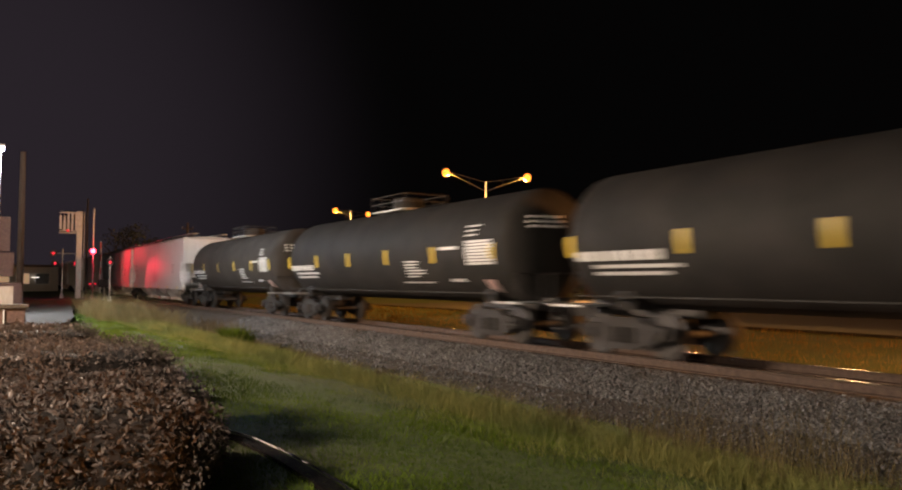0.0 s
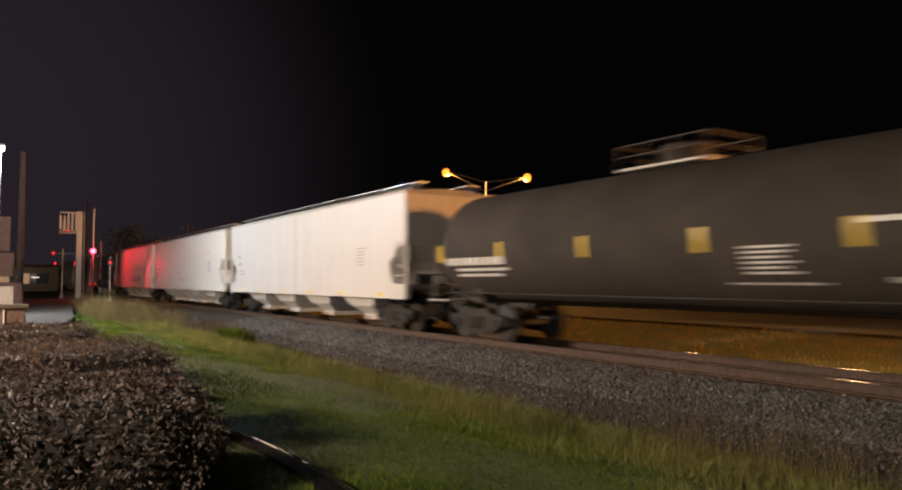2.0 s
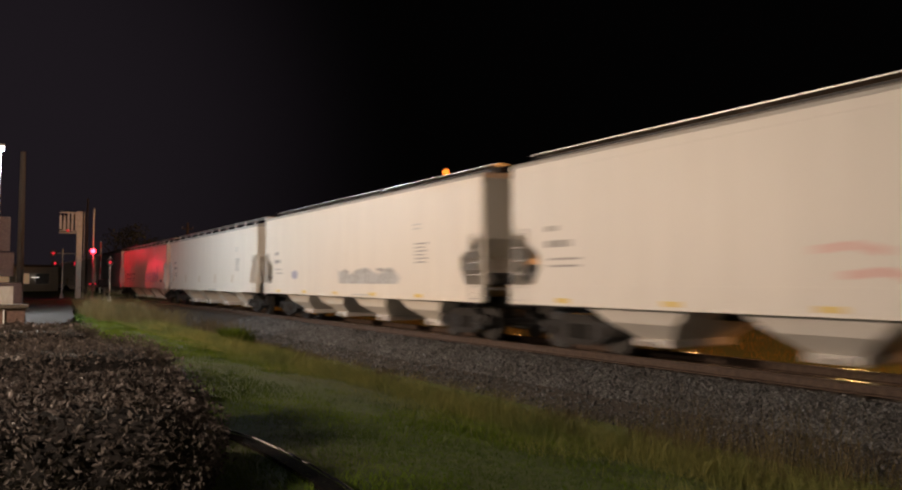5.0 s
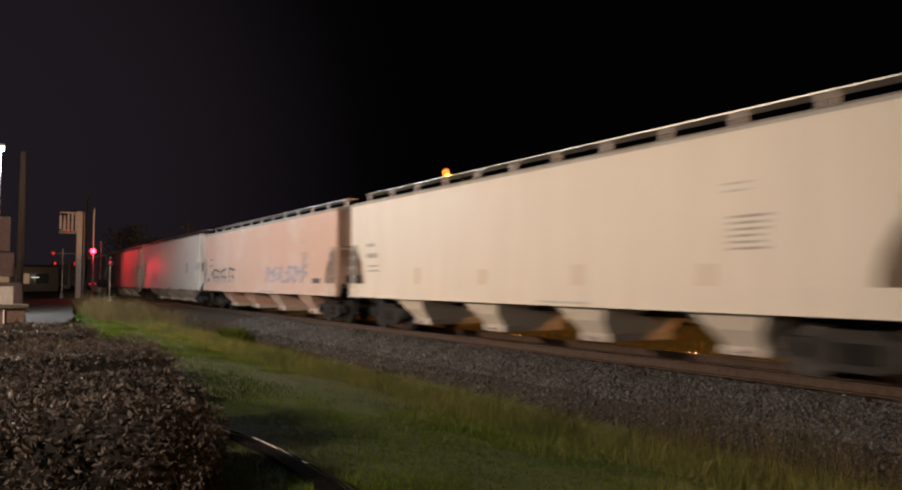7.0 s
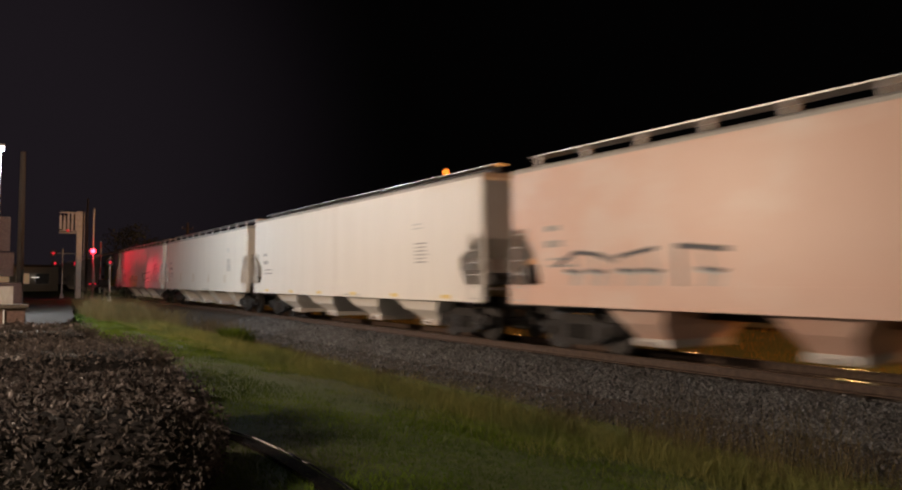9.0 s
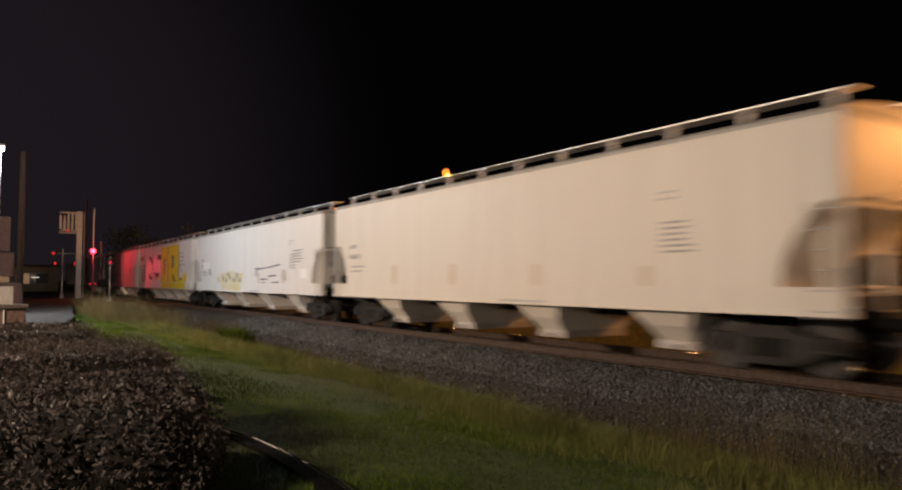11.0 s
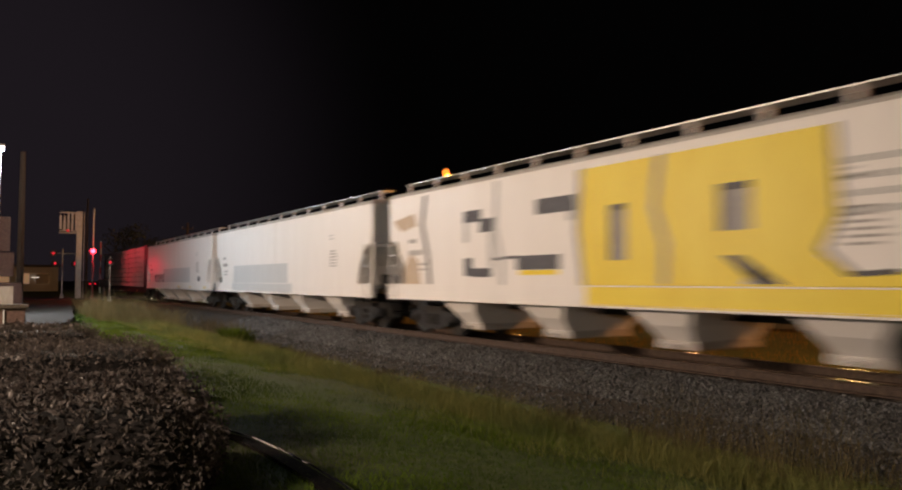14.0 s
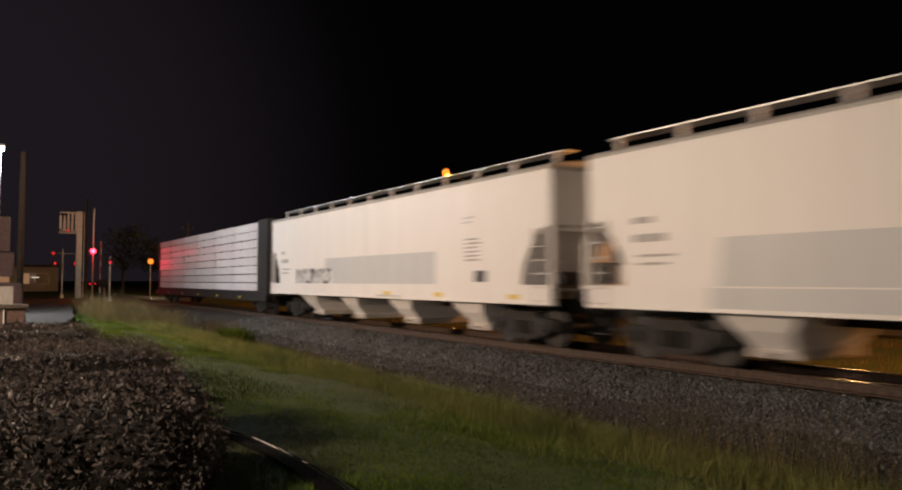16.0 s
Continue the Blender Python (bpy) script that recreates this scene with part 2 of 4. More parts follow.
def prism(bm, pts, lo, hi, axis="y"):
    """A closed outline swept along one axis: (x, z) points along y, (y, z) points along x, (x, y) points along z."""
    def at(p, k):
        return {"y": (p[0], k, p[1]), "x": (k, p[0], p[1]), "z": (p[0], p[1], k)}[axis]
    a = [bm.verts.new(at(p, lo)) for p in pts]
    b = [bm.verts.new(at(p, hi)) for p in pts]
    n = len(pts)
    bm.faces.new(a)
    bm.faces.new(b[::-1])
    for i in range(n):
        bm.faces.new((a[i], b[i], b[(i + 1) % n], a[(i + 1) % n]))
    bmesh.ops.recalc_face_normals(bm, faces=bm.faces)
    return bm


def lathe(bm, profile, seg=32):
    """(x, r) pairs turned round the x axis."""
    rings = []
    for x, r in profile:
        rings.append([bm.verts.new((x, r * math.cos(2 * math.pi * i / seg), r * math.sin(2 * math.pi * i / seg))) for i in range(seg)])
    for a, b in zip(rings, rings[1:]):
        for i in range(seg):
            bm.faces.new((a[i], a[(i + 1) % seg], b[(i + 1) % seg], b[i]))
    bm.faces.new(rings[0][::-1])
    bm.faces.new(rings[-1])
    bmesh.ops.recalc_face_normals(bm, faces=bm.faces)
    return bm


def B():
    return bmesh.new()


def cloud(name, verts, faces, material):
    me = bpy.data.meshes.new(name)
    me.from_pydata(verts, [], faces)
    me.materials.append(material)
    return new(name, me)


def ground_z(x, y):
    """Height of the ground sheet."""
    pts = [(-400, 0.05), (2.0, 0.02), (4.5, -0.18), (6.6, -0.52), (7.6, -0.78), (8.4, -0.80), (15.2, -0.80), (17.5, -0.72), (30, -0.55), (400, -0.3)]
    z = float(np.interp(y, [p[0] for p in pts], [p[1] for p in pts]))
    k = min(1.0, max(0.0, (-x - 55) / 12))     # rises to the level crossing
    return z * (1 - k) + (-0.05) * k


# ---------------------------------------------------------------- ground, ballast, track
def build_ground():
    xs = sorted(set([-3000, -1500, -700, -300, -200, -140, 40, 80, 200, 700, 3000] + list(np.arange(-110, 31, 2.5))))
    ys = sorted(set([-3000, -1000, -300, -100, -40, -20, 40, 60, 100, 200, 400, 1000, 3000] + list(np.arange(-10, 31, 0.6))))
    vs = [(x, y, ground_z(x, y) + (0.05 * noise.noise((x * 0.3, y * 0.5, 0)) if -60 < x < 20 and -10 < y < 7.5 else 0)) for x in xs for y in ys]
    n = len(ys)
    fs = [(i * n + j, i * n + j + 1, (i + 1) * n + j + 1, (i + 1) * n + j) for i in range(len(xs) - 1) for j in range(n - 1)]
    g = cloud("ground", vs, [f[::-1] for f in fs], M_GROUND)
    for p in g.data.polygons:
        p.use_smooth = True
    tagged(g, "night lawn and rough grass beside a railway", "ground", kind="structure")


build_ground()


def build_track():
    bm = B()
    prism(bm, [(TRACK_Y - 3.45, -0.86), (TRACK_Y - 1.75, -0.27), (TRACK_Y - 1.4, -0.22), (TRACK_Y + 1.4, -0.22), (TRACK_Y + 1.75, -0.27), (TRACK_Y + 3.45, -0.86)], -330, 40, "x")
    tagged(mesh_ob("ballast", bm, M_BED), "grey crushed stone ballast bank under the rails", "ballast", kind="structure")
    track = new("railway_track")
    tagged(track, "worn steel rails on dark wooden ties", "railway track", kind="structure")
    bm = B()
    w = [(-0.07, -0.18), (0.07, -0.18), (0.07, -0.165), (0.012, -0.145), (0.012, -0.05), (0.034, -0.04), (0.034, -0.006),
         (-0.034, -0.006), (-0.034, -0.04), (-0.012, -0.05), (-0.012, -0.145), (-0.07, -0.165)]
    prism(bm, w, -330, 60, "x")
    rail = part("rail", bm, M_RAIL, track)
    rail.location = (0, TRACK_Y - 0.75, 0)
    shared("rail", rail, track, (0, TRACK_Y + 0.75, 0))
    bm = B()
    prism(bm, [(-0.034, -0.006), (0.034, -0.006), (0.028, 0.0), (-0.028, 0.0)], -330, 60, "x")
    head = part("rail_head", bm, M_RAILTOP, track, "polished bright running surface")
    head.location = (0, TRACK_Y - 0.75, 0)
    shared("rail_head", head, track, (0, TRACK_Y + 0.75, 0))
    bm = B()
    box(bm, -0.115, 0.115, -1.3, 1.3, -0.38, -0.205, 0.012)
    tie = part("tie", bm, M_TIE, track)
    tie.location = (-48, TRACK_Y, 0)
    for i in range(1, 108):
        shared("tie", tie, track, (-48 + i * 0.5 + random.uniform(-0.03, 0.03), TRACK_Y + random.uniform(-0.05, 0.05), 0), random.uniform(-1, 1))


build_track()


# ---------------------------------------------------------------- rolling stock
WHEEL_R = 0.457
SPINNING = []          # (wheelset, local position)
RUNNING = []           # (car, place of its centre at the start)
LIB = {}


def truck_meshes():
    bm = B()
    prof = [(-1.22, 0.40), (-1.22, 0.62), (-0.62, 0.68), (-0.45, 0.80), (0.45, 0.80), (0.62, 0.68), (1.22, 0.62), (1.22, 0.40), (0.98, 0.36),
            (0.55, 0.22), (0.38, 0.16), (-0.38, 0.16), (-0.55, 0.22), (-0.98, 0.36)]
    prism(bm, prof, -0.07, 0.07, "y")
    for s in (-1, 1):
        rod(bm, (s * 0.89, -0.16, 0.457), (s * 0.89, 0.02, 0.457), 0.11, 12)
        box(bm, s * 0.89 - 0.17, s * 0.89 + 0.17, -0.11, 0.09, 0.50, 0.66, 0.02)
    for x in (-0.2, 0.0, 0.2):
        rod(bm, (x, -0.10, 0.30), (x, -0.10, 0.60), 0.075, 10)
    LIB["frame"] = mesh_ob("side_frame", bm, M_STEEL)
    bm = B()
    box(bm, -0.2, 0.2, -0.95, 0.95, 0.50, 0.78, 0.03)
    LIB["bolster"] = mesh_ob("bolster", bm, M_STEEL)
    bm = B()
    for s in (-1, 1):
        a, b2 = (s * 0.68, s * 0.81)
        lo, hi = min(a, b2), max(a, b2)
        r = bmesh.ops.create_cone(bm, cap_ends=True, segments=28, radius1=WHEEL_R - 0.004, radius2=WHEEL_R - 0.004, depth=hi - lo)
        bmesh.ops.transform(bm, matrix=Matrix.Translation((0, (lo + hi) / 2, 0)) @ Matrix.Rotation(math.pi / 2, 4, "X"), verts=r["verts"])
        rod(bm, (0, s * 0.655, 0), (0, s * 0.69, 0), WHEEL_R + 0.022, 28)
        for k in range(5):
            a = k * 2 * math.pi / 5
            rod(bm, (0.26 * math.cos(a), s * 0.805, 0.26 * math.sin(a)), (0.26 * math.cos(a), s * 0.82, 0.26 * math.sin(a)), 0.05, 8)
    rod(bm, (0, -1.02, 0), (0, 1.02, 0), 0.08, 12)
    LIB["wheelset"] = mesh_ob("wheelset", bm, M_IRON)


truck_meshes()


def drop_library():
    for o in LIB.values():
        bpy.data.objects.remove(o)


def truck(car, x):
    t = new("truck", LIB["bolster"].data)
    t.parent = car
    t.location = (x, 0, 0)
    for s in (-1, 1):
        f = new("side_frame", LIB["frame"].data)
        f.parent = t
        f.matrix_basis = pose(0, s * 1.0, 0, 0, 0, 0 if s < 0 else 180)
        w = new("wheelset", LIB["wheelset"].data)
        w.parent = t
        w.location = (s * 0.89, 0, WHEEL_R)
        SPINNING.append((w, s * 0.89))
    return t


def coupler(car, s, half):
    bm = B()
    box(bm, s * (half - 0.85), s * (half - 0.12), -0.11, 0.11, 0.74, 0.96, 0.03) if s > 0 else box(bm, s * (half - 0.12), s * (half - 0.85), -0.11, 0.11, 0.74, 0.96, 0.03)
    x = s * (half - 0.08)
    prism(bm, [(x - 0.16, -0.16), (x + 0.14, -0.13), (x + 0.16, 0.05), (x + 0.02, 0.02), (x - 0.02, 0.17), (x - 0.16, 0.16)], 0.70, 1.0, "z")
    part("coupler", bm, M_STEEL, car)
    bm = B()
    rod(bm, (x - s * 0.45, -0.25, 0.72), (x - s * 0.1, -0.22, 0.42), 0.028, 6)
    rod(bm, (x - s * 0.1, -0.22, 0.42), (x + s * 0.1, -0.12, 0.50), 0.028, 6)
    part("air_hose", bm, M_IRON, car)


def ladder(car, x0, x1, y, z0, z1, n, material, name="ladder"):
    bm = B()
    for x in (x0, x1):
        box(bm, x - 0.022, x + 0.022, y - 0.02, y + 0.02, z0, z1)
    for i in range(n):
        z = z0 + 0.12 + (z1 - z0 - 0.24) * i / max(1, n - 1)
        rod(bm, (x0, y - 0.015, z), (x1, y - 0.015, z), 0.014, 6)
    return part(name, bm, material, car)


def bars(car, name, x0, x1, y, z_top, rows, height, gap, material, thick=0.004, label=""):
    """Lines of lettering too worn to read: rows of short plain bars."""
    bm = B()
    z = z_top
    for _ in range(rows):
        x = x0
        end = x1 - random.uniform(0, 0.35) * (x1 - x0)
        while x < end:
            w = random.uniform(0.7, 2.2) * height
            box(bm, x, min(x + w, end), y - thick, y, z - height, z)
            x += w + height * 0.35
        z -= height + gap
    return tagged(part(name, bm, material, car, label), kind="stuff")


WIDE = 1.105      # painted shapes along a car's side, in shares of its first drawing


def slab(car, name, pts, y, material, label="", thick=0.005):
    bm = B()
    prism(bm, [(x * WIDE, z) for x, z in pts], y - thick, y, "y")
    return part(name, bm, material, car, label)


def rect(x0, x1, z0, z1):
    return [(x0, z0), (x1, z0), (x1, z1), (x0, z1)]


def stroke(car, name, line, width, y, material, label=""):
    """A sprayed line: short overlapping slabs along the points."""
    bm = B()
    line = [(x * WIDE, z) for x, z in line]
    for i, (a, b) in enumerate(zip(line, line[1:])):
        d = Vector((b[0] - a[0], b[1] - a[1]))
        n = Vector((-d.y, d.x)).normalized() * width / 2
        e = d.normalized() * width * 0.3
        p = [(a[0] - e.x + n.x, a[1] - e.y + n.y), (a[0] - e.x - n.x, a[1] - e.y - n.y), (b[0] + e.x - n.x, b[1] + e.y - n.y), (b[0] + e.x + n.x, b[1] + e.y + n.y)]
        prism(bm, p, y - 0.006 - 0.0007 * i, y, "y")
    return part(name, bm, material, car, label)


def settle(car, dz):
    """Lets the body down on its trucks."""
    for o in car.children:
        if not o.name.startswith(("truck", "coupler", "air_hose")):
            o.location.z += dz


SIDE = -1.60      # near face of a hopper's side sheet
FACE = SIDE - 0.001


def hopper(label, q0, q1, paint, bays=4, cut="round", roof=None):
    """A covered hopper between two coupling points of the train."""
    length, centre = q1 - q0, (q0 + q1) / 2
    half = length / 2
    e = half - 0.62                      # end of the side sheets
    top = 4.19 if cut == "hex" else 4.06    # top edge of the side sheets
    rise = 0.0 if cut == "hex" else -0.06
    board = 4.51 if cut == "hex" else 4.47
    car = new("covered_hopper_car")
    car.location = (centre, TRACK_Y, 0)
    tagged(car, label, "hopper car", group="freight cars of the train")
    bm = B()
    if cut == "hex":
        lower = [(e, 2.62), (e - 0.25, 2.62), (e - 0.95, 2.15), (e - 0.95, 1.85), (e - 0.70, 1.45)]
    else:
        lower = [(e, 2.80), (e - 0.28, 2.72), (e - 0.62, 2.42), (e - 0.86, 2.05), (e - 0.97, 1.72), (e - 1.0, 1.45)]
    outline = [(e, top)] + lower + [(-x, z) for x, z in lower[::-1]] + [(-e, top)]
    prism(bm, outline, -1.6, 1.6, "y")
    part("body", bm, paint, car)
    # roof: eaves curve up to a flat crown
    bm = B()
    prism(bm, [(-1.615, top - 0.03), (-1.615, top + 0.03), (-1.52, top + 0.09), (-1.25, 4.25 + rise), (-0.6, 4.32 + rise), (0, 4.34 + rise),
               (0.6, 4.32 + rise), (1.25, 4.25 + rise), (1.52, top + 0.09), (1.615, top + 0.03), (1.615, top - 0.03)], -e - 0.04, e + 0.04, "x")
    part("roof", bm, roof or M_ROOF, car)
    bm = B()
    box(bm, -e + 0.6, e - 0.6, -0.32, 0.32, 4.25, 4.37, 0.02)
    part("trough_hatch", bm, M_ROOF, car)
    for s in (-1, 1):
        bm = B()
        y0, y1 = sorted((s * 0.72, s * 1.12))
        box(bm, -e + 0.15, e - 0.15, y0, y1, board, board + 0.03)
        part("running_board", bm, M_GRATE, car)
        n = 7 if cut == "hex" else 12
        ya, yb = sorted((s * 1.05, s * 1.10))
        for i in range(n):
            x = -e + 0.35 + (2 * e - 0.7) * i / (n - 1)
            if i == 0:
                bm = B()
                box(bm, -0.06, 0.06, ya, yb, 4.16, board)
                first = part("running_board_bracket", bm, M_IRON if cut == "hex" else M_GREY, car)
                first.location = (x, 0, 0)
            else:
                shared("running_board_bracket", first, car, (x, 0, 0))
        if cut == "hex":
            # added filler, puts the dark band below the running board into the shape
            bm = B()
            box(bm, -e + 0.1, e - 0.1, *sorted((s * 0.98, s * 1.02)), 4.30, 4.46)
            part("filler_plate", bm, M_IRON, car)
        # side sill with its flanges
        ya, yb = sorted((s * 1.48, s * 1.63))
        bm = B()
        box(bm, -half + 0.55, half - 0.55, ya, yb, 1.06, 1.45)
        sill = part("side_sill", bm, paint, car)
        yc, yd = sorted((s * 1.48, s * 1.648))
        for za, zb in ((1.45, 1.475), (1.035, 1.06)):
            bm = B()
            box(bm, -half + 0.55, half - 0.55, yc, yd, za, zb)
            part("flange", bm, paint, sill)
        bm = B()
        box(bm, -e, e, *sorted((s * 1.60, s * 1.612)), 3.99, 4.015)
        part("side_seam", bm, paint, car)
    # slope sheets at the ends, corner posts, end platforms and ladders
    for s in (-1, 1):
        bm = B()
        xe = s * (half - 0.57)
        for y in (-1.52, 1.52):
            box(bm, *sorted((xe, xe - s * 0.09)), y - 0.05, y + 0.05, 1.4, 4.0)
        for y in (-0.55, 0.55):
            box(bm, *sorted((xe, xe - s * 0.08)), y - 0.05, y + 0.05, 1.1, 2.9)
        box(bm, *sorted((xe, xe - s * 0.08)), -1.55, 1.55, 2.66, 2.74)
        part("end_frame", bm, paint, car)
        bm = B()
        box(bm, *sorted((s * (half - 0.62), s * (half - 1.75))), -1.5, 1.5, 1.34, 1.39)
        part("end_platform", bm, M_GRATE, car)
        bm = B()
        rod(bm, (s * (half - 1.25), 0.3, 1.75), (s * (half - 1.25), 1.0, 1.75), 0.26, 16)
        part("brake_reservoir", bm, M_IRON, car)
        bm = B()
        rod(bm, (s * (half - 1.2), -0.9, 1.62), (s * (half - 1.2), -0.3, 1.62), 0.16, 12)
        part("brake_cylinder", bm, M_IRON, car)
        a, b = sorted((s * (half - 0.70), s * (half - 1.12)))
        ladder(car, a, b, -1.63, 1.0, 2.75, 6, M_GREY)
        ladder(car, a, b, 1.63, 1.0, 2.75, 6, M_GREY)
        bm = B()
        a, b = sorted((s * (half - 0.70), s * (half - 1.12)))
        for x in (a, b):
            rod(bm, (x, -1.60, 1.05), (x, -1.60, 0.52), 0.014, 6)
        rod(bm, (a, -1.60, 0.52), (b, -1.60, 0.52), 0.016, 6)
        part("stirrup_step", bm, M_IRON, car)
        coupler(car, s, half)
        truck(car, s * (half - 2.25))
    bm = B()
    box(bm, -half + 0.7, half - 0.7, -0.18, 0.18, 0.82, 1.12, 0.02)
    part("centre_sill", bm, M_IRON, car)
    xb = half - 0.62
    bm = B()
    rod(bm, (xb + 0.02, 0.55, 2.2), (xb + 0.05, 0.55, 2.2), 0.28, 20)
    part("brake_wheel", bm, M_IRON, car)
    # hopper bays
    pitch = (2 * (half - 2.25) - 0.3) / bays
    slopes = ((1.44, 1.44, 1.5), (1.14, 1.36, 1.49), (0.74, 0.86, 1.28), (0.42, 0.42, 0.85)) if cut == "hex" else ((1.44, 1.15, 1.5), (1.12, 0.82, 1.46), (0.74, 0.52, 1.22), (0.42, 0.38, 0.9))
    for i in range(bays):
        x = (i - (bays - 1) / 2) * pitch
        bm = B()
        vs = []
        for z, hx, hy in slopes:
            vs.append([bm.verts.new(p) for p in ((x - hx, -hy, z), (x + hx, -hy, z), (x + hx, hy, z), (x - hx, hy, z))])
        for a, b in zip(vs, vs[1:]):
            for k in range(4):
                bm.faces.new((a[k], a[(k + 1) % 4], b[(k + 1) % 4], b[k]))
        bm.faces.new(vs[0])
        bm.faces.new(vs[-1][::-1])
        bmesh.ops.recalc_face_normals(bm, faces=bm.faces)
        bay = part("hopper_bay", bm, paint, car)
        bm = B()
        box(bm, x - 0.44, x + 0.44, -0.95, 0.95, 0.28, 0.44, 0.02)
        rod(bm, (x, -1.15, 0.36), (x, 1.15, 0.36), 0.035, 8)
        part("outlet_gate", bm, M_BAY, bay)
    for x in np.arange(-e + 1.6, e - 1.0, 2.9) if cut == "hex" else ():
        slab(car, "reflector", rect(x / WIDE, x / WIDE + 0.3, 1.10, 1.20), -1.632, M_YELLOW, "yellow reflective strip")
    settle(car, -0.04)
    RUNNING.append((car, centre))
    return car, e


TANK_Z, TANK_R = 2.40, 1.47


def tank_car(label, q0, q1, paint):
    length, centre = q1 - q0, (q0 + q1) / 2
    half = length / 2
    e = half - 0.62
    car = new("tank_car")
    car.location = (centre, TRACK_Y, 0)
    tagged(car, label, "tank car", group="freight cars of the train")
    bm = B()
    head = [(-e + 0.75 * (1 - math.cos(a)), max(0.02, TANK_R * math.sin(a))) for a in [math.pi / 2 * k / 9 for k in range(10)]]
    prof = head + [(-x, r) for x, r in head[::-1]]
    lathe(bm, prof, 48)
    bmesh.ops.translate(bm, vec=(0, 0, TANK_Z), verts=bm.verts)
    part("tank", bm, paint, car, "", True)
    for x in (-e / 2.6, 0.0, e / 2.6):
        bm = B()
        lathe(bm, [(x - 0.02, TANK_R), (x - 0.02, TANK_R + 0.006), (x + 0.02, TANK_R + 0.006), (x + 0.02, TANK_R)], 48)
        bmesh.ops.translate(bm, vec=(0, 0, TANK_Z), verts=bm.verts)
        part("weld_seam", bm, paint, car)
    bm = B()
    rod(bm, (0, 0, TANK_Z + TANK_R - 0.1), (0, 0, TANK_Z + TANK_R + 0.34), 0.5, 24)
    rod(bm, (0, 0, TANK_Z + TANK_R + 0.34), (0, 0, TANK_Z + TANK_R + 0.4), 0.46, 24)
    part("valve_housing", bm, paint, car)
    bm = B()
    box(bm, -1.1, 1.1, -0.8, 0.8, TANK_Z + TANK_R - 0.07, TANK_Z + TANK_R - 0.02)
    part("top_platform", bm, M_ROOF, car)
    bm = B()
    for x in (-1.1, -0.37, 0.37, 1.1):
        for y in (-0.78, 0.78):
            rod(bm, (x, y, TANK_Z + TANK_R - 0.04), (x, y, TANK_Z + TANK_R + 0.45), 0.014, 6)
    for z in (0.22, 0.45):
        for y in (-0.78, 0.78):
            rod(bm, (-1.1, y, TANK_Z + TANK_R + z), (1.1, y, TANK_Z + TANK_R + z), 0.014, 6)
        for x in (-1.1, 1.1):
            rod(bm, (x, -0.78, TANK_Z + TANK_R + z), (x, 0.78, TANK_Z + TANK_R + z), 0.014, 6)
    part("platform_railing", bm, M_IRON, car)
    ladder(car, -0.22, 0.22, 1.53, 0.95, TANK_Z + TANK_R - 0.3, 9, M_IRON)
    for s in (-1, 1):
        bm = B()
        box(bm, *sorted((s * (half - 0.6), s * (half - 3.6))), -0.3, 0.3, 0.78, 1.12, 0.02)
        part("stub_sill", bm, M_IRON, car)
        bm = B()
        xs = s * (half - 2.3)
        prism(bm, [(-0.95, 1.42), (-1.05, 1.2), (-1.0, 0.95), (1.0, 0.95), (1.05, 1.2), (0.95, 1.42), (0.5, 1.0), (-0.5, 1.0)], xs - 0.25, xs + 0.25, "x")
        part("saddle", bm, paint, car)
        bm = B()
        box(bm, *sorted((s * (half - 0.55), s * (half - 1.5))), -1.5, 1.5, 0.98, 1.03)
        part("end_platform", bm, M_GRATE, car)
        bm = B()
        x0 = s * (half - 0.62)
        rod(bm, (x0, -1.45, 1.7), (x0, 1.45, 1.7), 0.018, 6)
        part("end_rail", bm, M_IRON, car)
        for y in (-1.45, -0.75, 0.75, 1.45):
            bm = B()
            rod(bm, (x0, y, 1.0), (x0, y, 1.7), 0.018, 6)
            part("rail_post", bm, M_IRON, car)
        bm = B()
        xa = x0 - s * 0.4
        rod(bm, (x0, -1.45, 1.0), (x0, -1.45, 0.5), 0.02, 6)
        rod(bm, (xa, -1.45, 1.0), (xa, -1.45, 0.5), 0.02, 6)
        rod(bm, (x0, -1.45, 0.5), (xa, -1.45, 0.5), 0.02, 6)
        part("stirrup_step", bm, M_IRON, car)
        for r in range(3):
            for k in range(4):
                y, z = -0.95 + k * 0.24, 0.42 + r * 0.12
                a = math.asin(math.hypot(y + 0.1, z) / TANK_R)
                xh = s * (e - 0.75 * (1 - math.cos(a)))
                bm = B()
                box(bm, xh - 0.03, xh + 0.012, y, y + 0.2, TANK_Z + z, TANK_Z + z + 0.05)
                part("head_stencil", bm, M_MARKING, car)
        coupler(car, s, half)
        truck(car, s * (half - 2.3))
    bm = B()
    for s in (-1, 1):
        rod(bm, (-half + 1.5, s * 1.48, 1.22), (half - 1.5, s * 1.48, 1.22), 0.02, 6)
    part("side_handrail", bm, M_STEEL, car)

    def on_tank(name, x0, x1, z0, z1, material, lab=""):
        """A plate that follows the tank's curve."""
        bm = B()
        n = 5
        rows = []
        for i in range(n + 1):
            z = z0 + (z1 - z0) * i / n
            y = -math.sqrt(max(0.01, (TANK_R + 0.006) ** 2 - (z - TANK_Z) ** 2))
            rows.append([bm.verts.new((x, y, z)) for x in (x0, x1)])
        for a, b in zip(rows, rows[1:]):
            bm.faces.new((a[0], a[1], b[1], b[0]))
